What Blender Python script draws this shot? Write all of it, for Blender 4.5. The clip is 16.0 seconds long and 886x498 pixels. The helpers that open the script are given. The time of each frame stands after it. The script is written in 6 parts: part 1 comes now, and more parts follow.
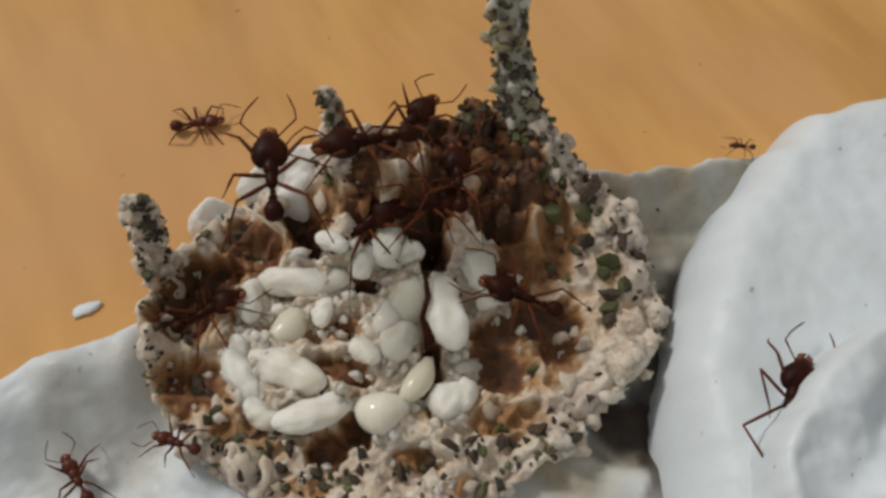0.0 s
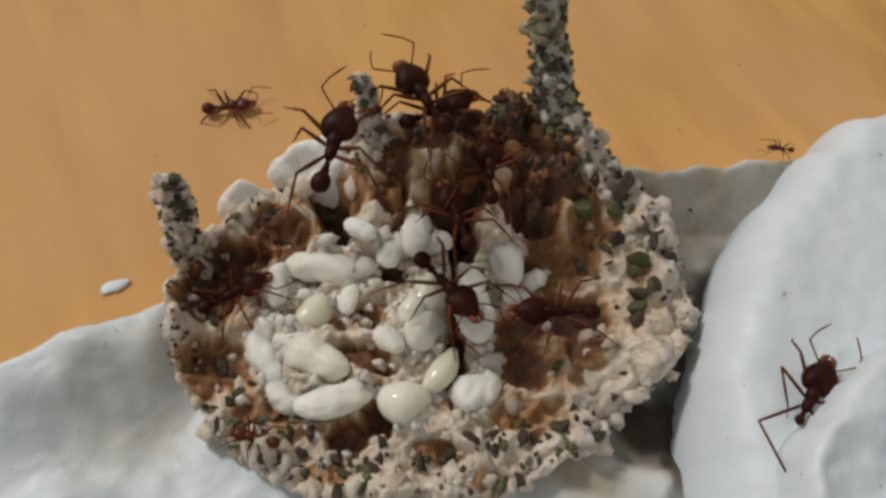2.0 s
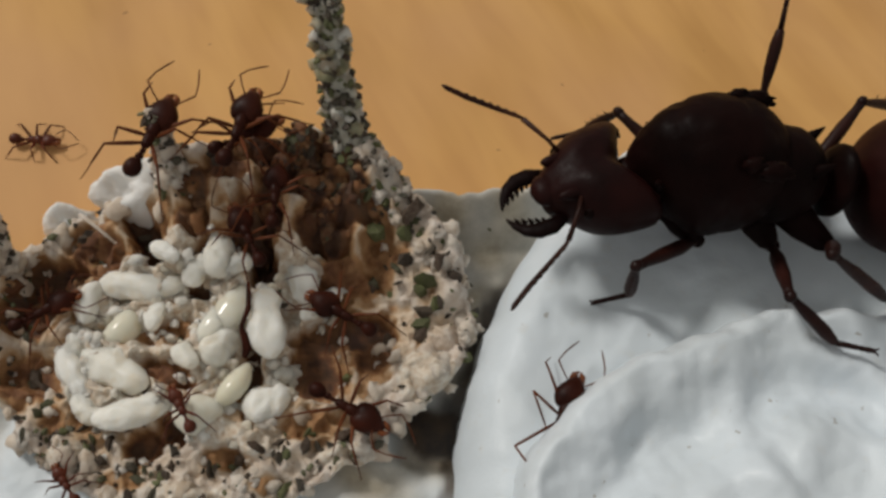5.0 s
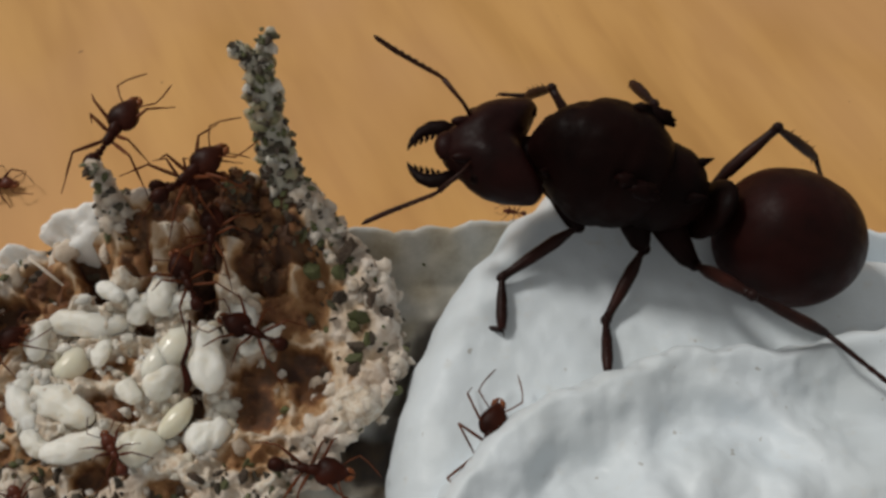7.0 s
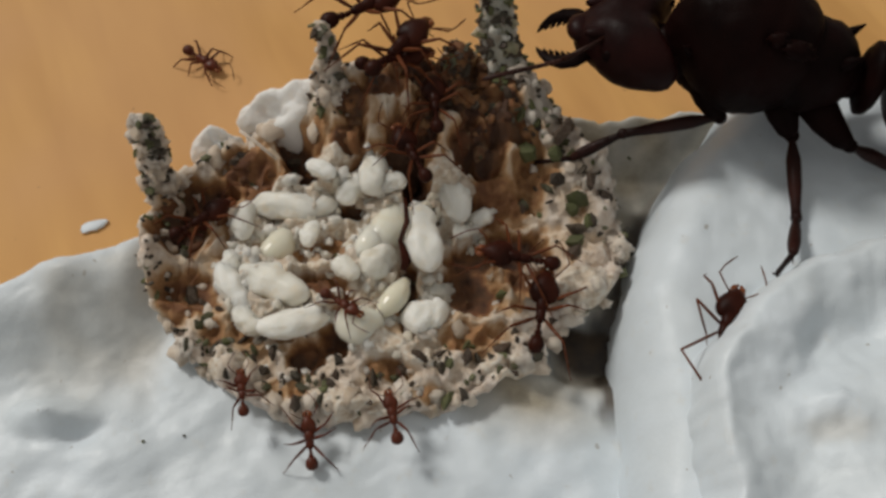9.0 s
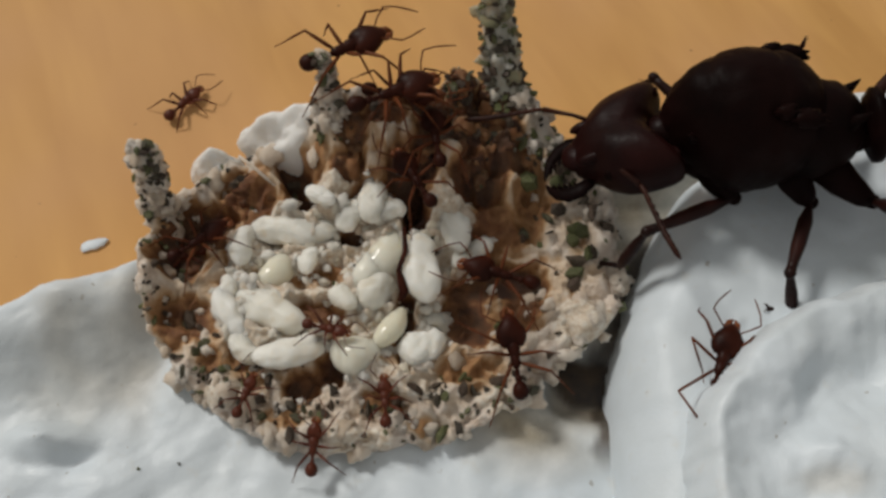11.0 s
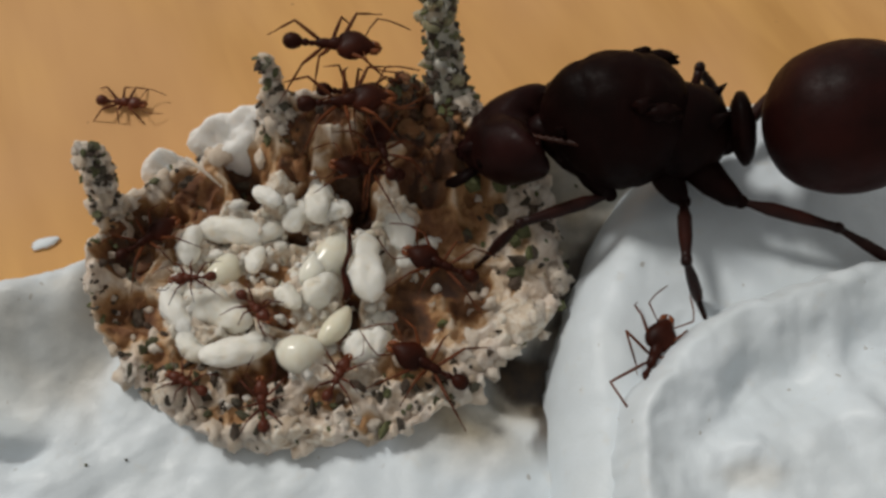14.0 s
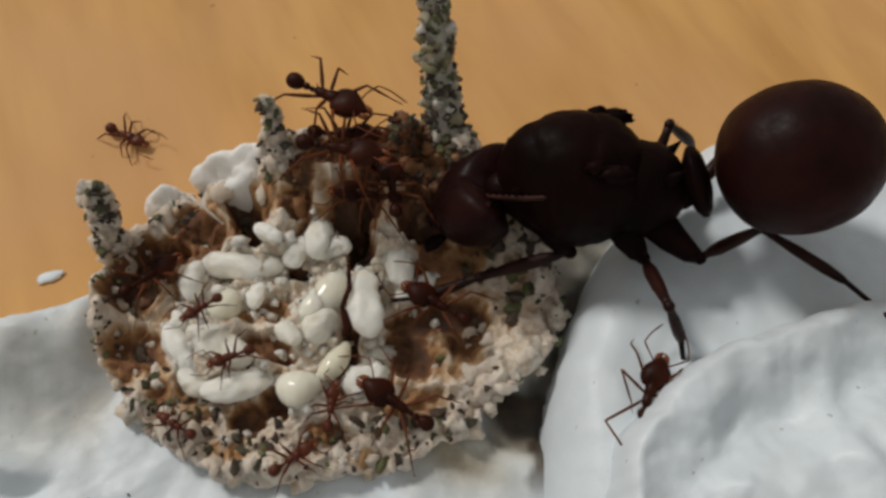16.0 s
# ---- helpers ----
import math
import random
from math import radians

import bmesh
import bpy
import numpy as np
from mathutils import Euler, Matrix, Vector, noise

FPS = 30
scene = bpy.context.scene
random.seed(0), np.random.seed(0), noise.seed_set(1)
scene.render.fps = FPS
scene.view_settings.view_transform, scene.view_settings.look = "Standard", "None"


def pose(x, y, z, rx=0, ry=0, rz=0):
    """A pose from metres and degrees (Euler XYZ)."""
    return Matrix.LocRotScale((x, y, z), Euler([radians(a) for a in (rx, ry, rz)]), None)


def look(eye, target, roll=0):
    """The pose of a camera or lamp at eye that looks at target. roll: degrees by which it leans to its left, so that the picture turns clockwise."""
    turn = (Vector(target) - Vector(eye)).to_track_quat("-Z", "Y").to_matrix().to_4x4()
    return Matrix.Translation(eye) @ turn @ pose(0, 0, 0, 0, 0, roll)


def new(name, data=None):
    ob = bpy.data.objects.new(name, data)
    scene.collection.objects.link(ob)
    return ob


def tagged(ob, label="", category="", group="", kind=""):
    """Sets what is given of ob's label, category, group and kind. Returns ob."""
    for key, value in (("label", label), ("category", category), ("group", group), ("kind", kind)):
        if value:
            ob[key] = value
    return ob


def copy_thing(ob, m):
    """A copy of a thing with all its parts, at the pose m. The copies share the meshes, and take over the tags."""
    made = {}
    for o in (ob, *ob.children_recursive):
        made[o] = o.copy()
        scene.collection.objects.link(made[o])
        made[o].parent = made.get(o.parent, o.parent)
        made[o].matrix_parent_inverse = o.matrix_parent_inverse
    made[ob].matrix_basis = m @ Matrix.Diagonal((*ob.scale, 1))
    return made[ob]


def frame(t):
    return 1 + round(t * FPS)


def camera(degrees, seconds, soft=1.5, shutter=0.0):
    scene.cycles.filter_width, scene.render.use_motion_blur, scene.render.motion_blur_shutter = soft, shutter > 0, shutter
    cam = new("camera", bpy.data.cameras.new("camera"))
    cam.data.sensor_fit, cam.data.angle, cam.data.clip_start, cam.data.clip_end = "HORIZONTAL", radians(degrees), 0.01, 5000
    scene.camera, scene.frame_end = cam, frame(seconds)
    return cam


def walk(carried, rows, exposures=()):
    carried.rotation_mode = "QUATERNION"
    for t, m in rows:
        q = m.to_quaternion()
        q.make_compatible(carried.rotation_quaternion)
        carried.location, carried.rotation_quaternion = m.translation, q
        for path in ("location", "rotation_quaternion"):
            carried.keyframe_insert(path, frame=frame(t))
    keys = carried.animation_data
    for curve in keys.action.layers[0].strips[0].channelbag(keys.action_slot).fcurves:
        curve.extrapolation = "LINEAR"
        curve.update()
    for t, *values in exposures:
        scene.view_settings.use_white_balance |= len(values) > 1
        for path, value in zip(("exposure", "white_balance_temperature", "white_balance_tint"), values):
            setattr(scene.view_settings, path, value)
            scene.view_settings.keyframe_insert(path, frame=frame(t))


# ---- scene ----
MM = 0.001


def at(x, y, z, rx=0, ry=0, rz=0):
    """A pose from millimetres and degrees."""
    return pose(x * MM, y * MM, z * MM, rx, ry, rz)


# ---- camera ----
cam = camera(55, 16.0, soft=3.0)
PATH = [
    (0, at(-0.00, -21.61, 42.43, 30.06, -0.11, -0.17)),
    (0.5, at(0.55, -21.62, 41.63, 28.62, -0.74, 0.62)),
    (1, at(0.72, -21.61, 41.60, 28.90, -0.59, 1.30)),
    (1.5, at(-0.10, -21.76, 41.46, 28.03, 0.10, 2.20)),
    (2, at(-0.21, -21.66, 42.09, 29.73, 0.15, 2.64)),
    (2.5, at(0.65, -21.68, 42.26, 30.42, -0.21, 2.73)),
    (3, at(-0.13, -22.54, 42.75, 28.53, 0.57, 3.31)),
    (3.5, at(1.70, -22.37, 43.35, 30.07, -0.79, 2.56)),
    (4, at(1.08, -22.28, 43.35, 30.83, -0.03, 3.03)),
    (4.5, at(2.55, -21.99, 43.50, 30.30, -0.34, 2.72)),
    (5, at(9.81, -20.34, 46.29, 27.64, -0.77, 2.23)),
    (7.5, at(13.28, -19.20, 49.75, 27.29, -0.97, 1.63)),
    (8, at(13.18, -20.02, 49.33, 27.75, -0.99, 1.68)),
    (8.5, at(5.37, -24.59, 46.96, 28.65, -2.14, 1.36)),
    (9, at(1.98, -26.42, 43.58, 29.89, -0.58, 2.53)),
    (9.5, at(1.78, -25.46, 43.74, 30.36, -0.29, 3.05)),
    (12, at(2.99, -23.73, 45.00, 27.43, -0.36, 4.09)),
    (12.5, at(2.78, -23.88, 45.01, 27.43, -0.50, 4.01)),
    (13, at(3.55, -23.04, 45.52, 27.69, -0.57, 3.89)),
    (13.5, at(3.08, -23.74, 45.00, 28.06, -0.79, 3.69)),
    (14, at(4.59, -23.46, 46.02, 27.43, -1.48, 3.31)),
    (14.5, at(3.44, -23.65, 46.28, 28.32, -0.39, 3.75)),
    (15, at(4.09, -23.35, 46.58, 28.25, -0.74, 3.59)),
    (15.5, at(5.64, -22.67, 47.12, 27.29, -0.81, 3.73)),
    (16, at(4.92, -22.41, 47.32, 28.05, -1.17, 3.54)),
]
walk(cam, PATH, [(0.0, 0.01), (5.2, 0.02), (7.3, -0.05), (8.2, -0.05), (9.0, -0.01), (12.0, 0.02), (16.0, 0.02)])

# ---- light: a ceiling lamp and the soft light of the room ----
world = bpy.data.worlds.new("room_light")
world.use_nodes = True
world.node_tree.nodes["Background"].inputs[0].default_value = (1.0, 0.97, 0.92, 1)
world.node_tree.nodes["Background"].inputs[1].default_value = 0.30
scene.world = world


def area_lamp(name, eye, target, size, power, colour):
    data = bpy.data.lights.new(name, "AREA")
    data.shape, data.size, data.energy, data.color = "DISK", size, power, colour
    lamp = new(name, data)
    lamp.matrix_world = look(eye, target)
    return lamp


area_lamp("ceiling_lamp", (-1.40, 1.02, 1.76), (0, 0, 0), 0.50, 34.0, (1.0, 0.96, 0.90))


# ---- materials ----
class Nodes:
    """A small helper round one node material."""

    def __init__(self, name):
        self.mat = bpy.data.materials.new(name)
        self.mat.use_nodes = True
        self.tree = self.mat.node_tree
        self.bsdf = self.tree.nodes["Principled BSDF"]
        self.coord = self.tree.nodes.new("ShaderNodeTexCoord")

    def node(self, kind, **values):
        n = self.tree.nodes.new(kind)
        for key, value in values.items():
            n.inputs[key.replace("_", " ")].default_value = value
        return n

    def link(self, a, b):
        self.tree.links.new(a, b)

    def mm(self, scale=(1, 1, 1), turn=(0, 0, 0)):
        m = self.tree.nodes.new("ShaderNodeMapping")
        m.inputs["Rotation"].default_value = turn
        self.link(self.coord.outputs["Object"], m.inputs["Vector"])
        k = self.tree.nodes.new("ShaderNodeMapping")
        k.inputs["Scale"].default_value = [1000 * s for s in scale]
        self.link(m.outputs["Vector"], k.inputs["Vector"])
        return k.outputs["Vector"]

    def noise(self, vector, scale, detail=4.0, rough=0.55, distort=0.0):
        n = self.node("ShaderNodeTexNoise", Scale=scale, Detail=detail, Roughness=rough, Distortion=distort)
        self.link(vector, n.inputs["Vector"])
        return n.outputs["Fac"]

    def ramp(self, fac, *stops):
        r = self.tree.nodes.new("ShaderNodeValToRGB")
        while len(r.color_ramp.elements) < len(stops):
            r.color_ramp.elements.new(0.5)
        for e, (p, c) in zip(r.color_ramp.elements, stops):
            e.position, e.color = p, (*c, 1)
        self.link(fac, r.inputs["Fac"])
        return r.outputs["Color"]

    def mix(self, fac, a, b, mode="MIX"):
        m = self.tree.nodes.new("ShaderNodeMix")
        m.data_type, m.blend_type = "RGBA", mode
        for value, socket in ((fac, m.inputs[0]), (a, m.inputs[6]), (b, m.inputs[7])):
            if hasattr(value, "is_linked"):
                self.link(value, socket)
            elif isinstance(value, (int, float)):
                socket.default_value = value
            else:
                socket.default_value = (*value, 1)
        return m.outputs[2]

    def finish(self, colour, rough=0.6, bump=None, depth=0.05, strength=0.6, **extra):
        if hasattr(colour, "is_linked"):
            self.link(colour, self.bsdf.inputs["Base Color"])
        else:
            self.bsdf.inputs["Base Color"].default_value = (*colour, 1)
        if hasattr(rough, "is_linked"):
            self.link(rough, self.bsdf.inputs["Roughness"])
        else:
            self.bsdf.inputs["Roughness"].default_value = rough
        if bump is not None:
            b = self.node("ShaderNodeBump", Strength=strength, Distance=depth * MM)
            self.link(bump, b.inputs["Height"])
            self.link(b.outputs["Normal"], self.bsdf.inputs["Normal"])
        self.bsdf.inputs["Subsurface Radius"].default_value = (1.0, 0.95, 0.9)
        for key, value in extra.items():
            self.bsdf.inputs[key.replace("_", " ")].default_value = value
        return self.mat


def wood_material():
    n = Nodes("table_wood")
    turn = (0, 0, radians(62))
    a = n.noise(n.mm((0.05, 0.17, 0.17), turn), 1.0, 2, 0.5, 0.6)
    b = n.noise(n.mm((0.10, 0.42, 0.4), turn), 1.0, 2, 0.5, 0.3)
    wide = n.noise(n.mm(), 0.05, 2, 0.5)
    base = n.ramp(a, (0.30, (0.565, 0.306, 0.106)), (0.50, (0.655, 0.360, 0.130)), (0.70, (0.695, 0.392, 0.150)))
    base = n.mix(0.25, base, n.ramp(b, (0.35, (0.45, 0.22, 0.062)), (0.65, (0.73, 0.42, 0.134))))
    base = n.mix(n.ramp(wide, (0.42, (0, 0, 0)), (0.62, (0.6, 0.6, 0.6))), base, (0.63, 0.35, 0.16))
    specks = n.ramp(n.noise(n.mm(), 0.9, 1, 0.5), (0.78, (0, 0, 0)), (0.80, (0.5, 0.5, 0.5)))
    base = n.mix(specks, base, (0.20, 0.10, 0.05))
    return n.finish(base, 0.6, b, 0.01, 0.2, Specular_IOR_Level=0.12)


def plaster_material():
    n = Nodes("white_plaster")
    v = n.mm()
    big, mid, fine = n.noise(v, 0.16, 4), n.noise(v, 0.9, 5, 0.6), n.noise(v, 5.0, 3)
    base = n.ramp(big, (0.32, (0.61, 0.665, 0.695)), (0.62, (0.69, 0.755, 0.805)))
    base = n.mix(n.ramp(mid, (0.60, (0, 0, 0)), (0.78, (0.35, 0.35, 0.35))), base, (0.60, 0.57, 0.50))
    spots = n.ramp(n.noise(v, 1.7, 2, 0.5), (0.735, (0, 0, 0)), (0.76, (0.6, 0.6, 0.6)))
    base = n.mix(spots, base, (0.30, 0.27, 0.22))
    # soiled plaster; the mask also paints shade beside the fungus
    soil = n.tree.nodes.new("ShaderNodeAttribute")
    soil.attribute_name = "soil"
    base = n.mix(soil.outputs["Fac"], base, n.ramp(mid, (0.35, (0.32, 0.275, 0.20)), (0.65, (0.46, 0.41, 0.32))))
    # near-black shade painted where slab and mound close in
    gap_shade = n.tree.nodes.new("ShaderNodeAttribute")
    gap_shade.attribute_name = "gap_shade"
    base = n.mix(gap_shade.outputs["Fac"], base, n.ramp(mid, (0.35, (0.014, 0.008, 0.004)), (0.65, (0.055, 0.033, 0.016))))
    rough = n.ramp(mid, (0.3, (0.42, 0.42, 0.42)), (0.7, (0.62, 0.62, 0.62)))
    return n.finish(base, rough, n.mix(0.35, mid, fine), 0.09, 0.5)


def fungus_material():
    n = Nodes("fungus_mycelium")
    v = n.mm()
    lump, mid, fine = n.noise(v, 0.42, 4, 0.6), n.noise(v, 1.5, 6, 0.68), n.noise(v, 6.0, 4, 0.6)
    base = n.ramp(mid, (0.28, (0.35, 0.25, 0.18)), (0.40, (0.54, 0.435, 0.345)), (0.55, (0.67, 0.585, 0.505)), (0.72, (0.76, 0.705, 0.645)))
    stain_shade = n.tree.nodes.new("ShaderNodeAttribute")
    stain_shade.attribute_name = "stain_shade"
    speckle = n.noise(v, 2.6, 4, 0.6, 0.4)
    level = n.mix(0.36, stain_shade.outputs["Fac"], n.mix(0.5, mid, speckle))
    # browns of old fungus; the near-black end paints the shade of deep chambers
    worn_shaded = n.ramp(level, (0.12, (0.80, 0.71, 0.57)), (0.28, (0.64, 0.48, 0.31)), (0.40, (0.39, 0.208, 0.088)), (0.54, (0.165, 0.060, 0.018)), (0.70, (0.045, 0.014, 0.005)))
    inside = n.ramp(stain_shade.outputs["Fac"], (0.0, (0, 0, 0)), (0.28, (1, 1, 1)))
    base = n.mix(inside, base, n.mix(n.ramp(lump, (0.4, (0, 0, 0)), (0.62, (0.5, 0.5, 0.5))), worn_shaded, n.mix(0.25, worn_shaded, (0.47, 0.27, 0.115))))
    pale = n.tree.nodes.new("ShaderNodeAttribute")
    pale.attribute_name = "pale"
    base = n.mix(pale.outputs["Fac"], base, n.ramp(speckle, (0.3, (0.50, 0.36, 0.235)), (0.46, (0.66, 0.56, 0.44)), (0.66, (0.77, 0.72, 0.64))))
    return n.finish(base, 0.7, n.mix(0.5, mid, fine), 0.20, 0.7, Subsurface_Weight=0.35, Subsurface_Scale=0.0005)


def tuft_material(name, low, mean, high, dirt):
    n = Nodes(name)
    v = n.mm()
    mid, fine = n.noise(v, 1.3, 5, 0.65), n.noise(v, 7.0, 4, 0.65)
    geo = n.tree.nodes.new("ShaderNodeNewGeometry")
    base = n.ramp(geo.outputs["Random Per Island"], (0.0, low), (0.4, mean), (1.0, high))
    base = n.mix(n.ramp(mid, (0.48, (0, 0, 0)), (0.70, (dirt, dirt, dirt))), base, (0.36, 0.24, 0.13))
    return n.finish(base, 0.8, n.mix(0.5, mid, fine), 0.2, 0.8, Subsurface_Weight=0.5, Subsurface_Scale=0.0009)


def speck_material(name, joined):
    n = Nodes(name)
    info = n.tree.nodes.new("ShaderNodeNewGeometry" if joined else "ShaderNodeObjectInfo")
    fine = n.noise(n.mm(), 4.0, 4)
    base = n.ramp(info.outputs["Random Per Island" if joined else "Random"], (0.0, (0.018, 0.012, 0.008)), (0.4, (0.050, 0.023, 0.011)), (0.62, (0.050, 0.042, 0.028)), (0.74, (0.070, 0.080, 0.022)), (0.90, (0.10, 0.115, 0.032)), (1.0, (0.13, 0.12, 0.09)))
    base = n.mix(n.ramp(fine, (0.4, (0, 0, 0)), (0.70, (0.4, 0.4, 0.4))), base, (0.20, 0.17, 0.12))
    return n.finish(base, 0.7, fine, 0.12, 0.8)


def brood_material(name, low, high, rough, sss, relief):
    n = Nodes(name)
    v = n.mm()
    info = n.tree.nodes.new("ShaderNodeObjectInfo")
    mid = n.noise(v, 1.1, 3)
    base = n.mix(info.outputs["Random"], low, high)
    base = n.mix(n.ramp(mid, (0.50, (0, 0, 0)), (0.75, (0.4, 0.4, 0.4))), base, (0.70, 0.56, 0.36))
    return n.finish(base, rough, n.noise(v, 2.6, 3), relief, 0.4, Specular_IOR_Level=0.32, Subsurface_Weight=sss, Subsurface_Scale=0.0010)


def shell_material(name, dark, light, rough, scale, spec=0.22):
    n = Nodes(name)
    v = n.mm()
    mid, fine = n.noise(v, scale, 4), n.noise(v, scale * 9, 3)
    base = n.ramp(mid, (0.35, dark), (0.70, light))
    r = n.ramp(fine, (0.3, (rough - 0.08,) * 3), (0.7, (rough + 0.12,) * 3))
    return n.finish(base, r, fine, 0.05, 0.5, Specular_IOR_Level=spec)


WOOD, PLASTER, FUNGUS, TUFT, SPECK = wood_material(), plaster_material(), fungus_material(), tuft_material("fungus_tuft", (0.52, 0.42, 0.32), (0.62, 0.52, 0.42), (0.72, 0.64, 0.55), 0.6), speck_material("leaf_fragment", False)
LITTER = speck_material("leaf_litter", True)
BROWN_TUFT = tuft_material("brown_fungus", (0.045, 0.015, 0.005), (0.13, 0.044, 0.013), (0.26, 0.115, 0.042), 0.3)
SPIRE_TUFT = tuft_material("spire_mycelium", (0.15, 0.14, 0.07), (0.33, 0.31, 0.20), (0.66, 0.63, 0.56), 0.6)
FLUFF = tuft_material("white_fluff", (0.78, 0.75, 0.70), (0.82, 0.80, 0.76), (0.86, 0.85, 0.82), 0.12)
EGG = tuft_material("egg_white", (0.66, 0.58, 0.44), (0.75, 0.70, 0.60), (0.81, 0.78, 0.71), 0.15)
PUPA = brood_material("pupa_white", (0.77, 0.745, 0.66), (0.83, 0.815, 0.75), 0.5, 0.8, 0.14)
LARVA = brood_material("larva_ivory", (0.70, 0.66, 0.50), (0.80, 0.78, 0.68), 0.18, 0.8, 0.012)
QUEEN_SHELL = shell_material("queen_shell", (0.0042, 0.0017, 0.0015), (0.011, 0.0034, 0.0028), 0.48, 0.25, 0.04)
QUEEN_RED = shell_material("queen_dark_red", (0.0065, 0.0020, 0.0018), (0.019, 0.0044, 0.0038), 0.42, 0.3, 0.08)
QUEEN_ABDOMEN = shell_material("queen_red_brown", (0.010, 0.0026, 0.0022), (0.030, 0.0062, 0.0050), 0.45, 0.2, 0.08)
QUEEN_JAW = shell_material("queen_jaw", (0.0045, 0.0020, 0.0018), (0.010, 0.0032, 0.0028), 0.50, 0.5, 0.05)
QUEEN_LIMB = shell_material("queen_limb", (0.010, 0.0036, 0.003), (0.030, 0.0085, 0.006), 0.42, 0.5, 0.14)
QUEEN_FEELER = shell_material("queen_feeler", (0.017, 0.0056, 0.0038), (0.046, 0.0135, 0.0072), 0.42, 0.5, 0.14)
WORKER_DARK = shell_material("worker_dark_brown", (0.017, 0.0040, 0.0022), (0.060, 0.0125, 0.0052), 0.45, 1.2, 0.10)
WORKER_LIMB = shell_material("worker_limb", (0.070, 0.0185, 0.0070), (0.155, 0.044, 0.014), 0.45, 1.2, 0.14)
MANDIBLE = shell_material("worker_mandible", (0.10, 0.028, 0.010), (0.26, 0.080, 0.025), 0.36, 1.2)
WORKER_RED = shell_material("worker_red_brown", (0.062, 0.0140, 0.006), (0.14, 0.031, 0.012), 0.40, 1.2)


# ---- mesh helpers (millimetres) ----
def mesh_from(name, verts, faces, material, smooth=True):
    me = bpy.data.meshes.new(name)
    me.from_pydata([(x * MM, y * MM, z * MM) for x, y, z in verts], [], faces)
    if smooth:
        me.shade_smooth()
    me.materials.append(material)
    me.update()
    return me


def part(name, me, parent, label="", m=None):
    ob = new(name, me)
    ob.parent = parent
    if m is not None:
        ob.matrix_basis = m
    return tagged(ob, label) if label else ob


class Shape:
    """Collects vertices and faces of one mesh, in millimetres."""

    def __init__(self):
        self.v, self.f = [], []

    def add(self, verts, faces):
        k = len(self.v)
        self.v += [tuple(p) for p in verts]
        self.f += [tuple(i + k for i in f) for f in faces]
        return self

    def blob(self, c, r, bend=None, nu=20, nv=12, turn=None):
        verts, faces = [], []
        for j in range(1, nv):
            th = math.pi * j / nv
            for i in range(nu):
                ph = 2 * math.pi * i / nu
                verts.append(Vector((math.cos(th), math.sin(th) * math.cos(ph), math.sin(th) * math.sin(ph))))
        verts += [Vector((1, 0, 0)), Vector((-1, 0, 0))]
        for j in range(nv - 2):
            for i in range(nu):
                a, b = j * nu + i, j * nu + (i + 1) % nu
                faces.append((a, b, b + nu, a + nu))
        n, s = len(verts) - 2, len(verts) - 1
        faces += [(n, (i + 1) % nu, i) for i in range(nu)]
        k = (nv - 2) * nu
        faces += [(s, k + i, k + (i + 1) % nu) for i in range(nu)]
        out = []
        for p in verts:
            q = bend(p.copy()) if bend else p
            q = Vector((q.x * r[0], q.y * r[1], q.z * r[2]))
            if turn is not None:
                q = turn @ q
            out.append((q.x + c[0], q.y + c[1], q.z + c[2]))
        return self.add(out, faces)

    def tube(self, pts, radii, n=8):
        pts = [Vector(p) for p in pts]
        rings, side = [], None
        for i, p in enumerate(pts):
            d = (pts[min(i + 1, len(pts) - 1)] - pts[max(i - 1, 0)]).normalized()
            if side is None:
                side = d.orthogonal().normalized()
            side = (side - d * side.dot(d)).normalized()
            up = d.cross(side)
            rings.append([p + (side * math.cos(2 * math.pi * k / n) + up * math.sin(2 * math.pi * k / n)) * radii[i] for k in range(n)])
        verts = [q for ring in rings for q in ring] + [pts[0], pts[-1]]
        faces = []
        for i in range(len(pts) - 1):
            for k in range(n):
                a, b = i * n + k, i * n + (k + 1) % n
                faces.append((a, b, b + n, a + n))
        s, e, last = len(verts) - 2, len(verts) - 1, (len(pts) - 1) * n
        faces += [(s, (k + 1) % n, k) for k in range(n)] + [(e, last + k, last + (k + 1) % n) for k in range(n)]
        return self.add(verts, faces)

    def mesh(self, name, material, smooth=True):
        return mesh_from(name, self.v, self.f, material, smooth)


def smooth(a, b, x):
    t = min(1.0, max(0.0, (x - a) / (b - a)))
    return t * t * (3 - 2 * t)


def curve_at(x, points):
    """A piecewise line through the points (x, y)."""
    for (x0, y0), (x1, y1) in zip(points, points[1:]):
        if x <= x1:
            return y0 + (y1 - y0) * max(0.0, (x - x0) / (x1 - x0))
    return points[-1][1]


def nz(x, y, z=0.0):
    return noise.noise(Vector((x, y, z)))


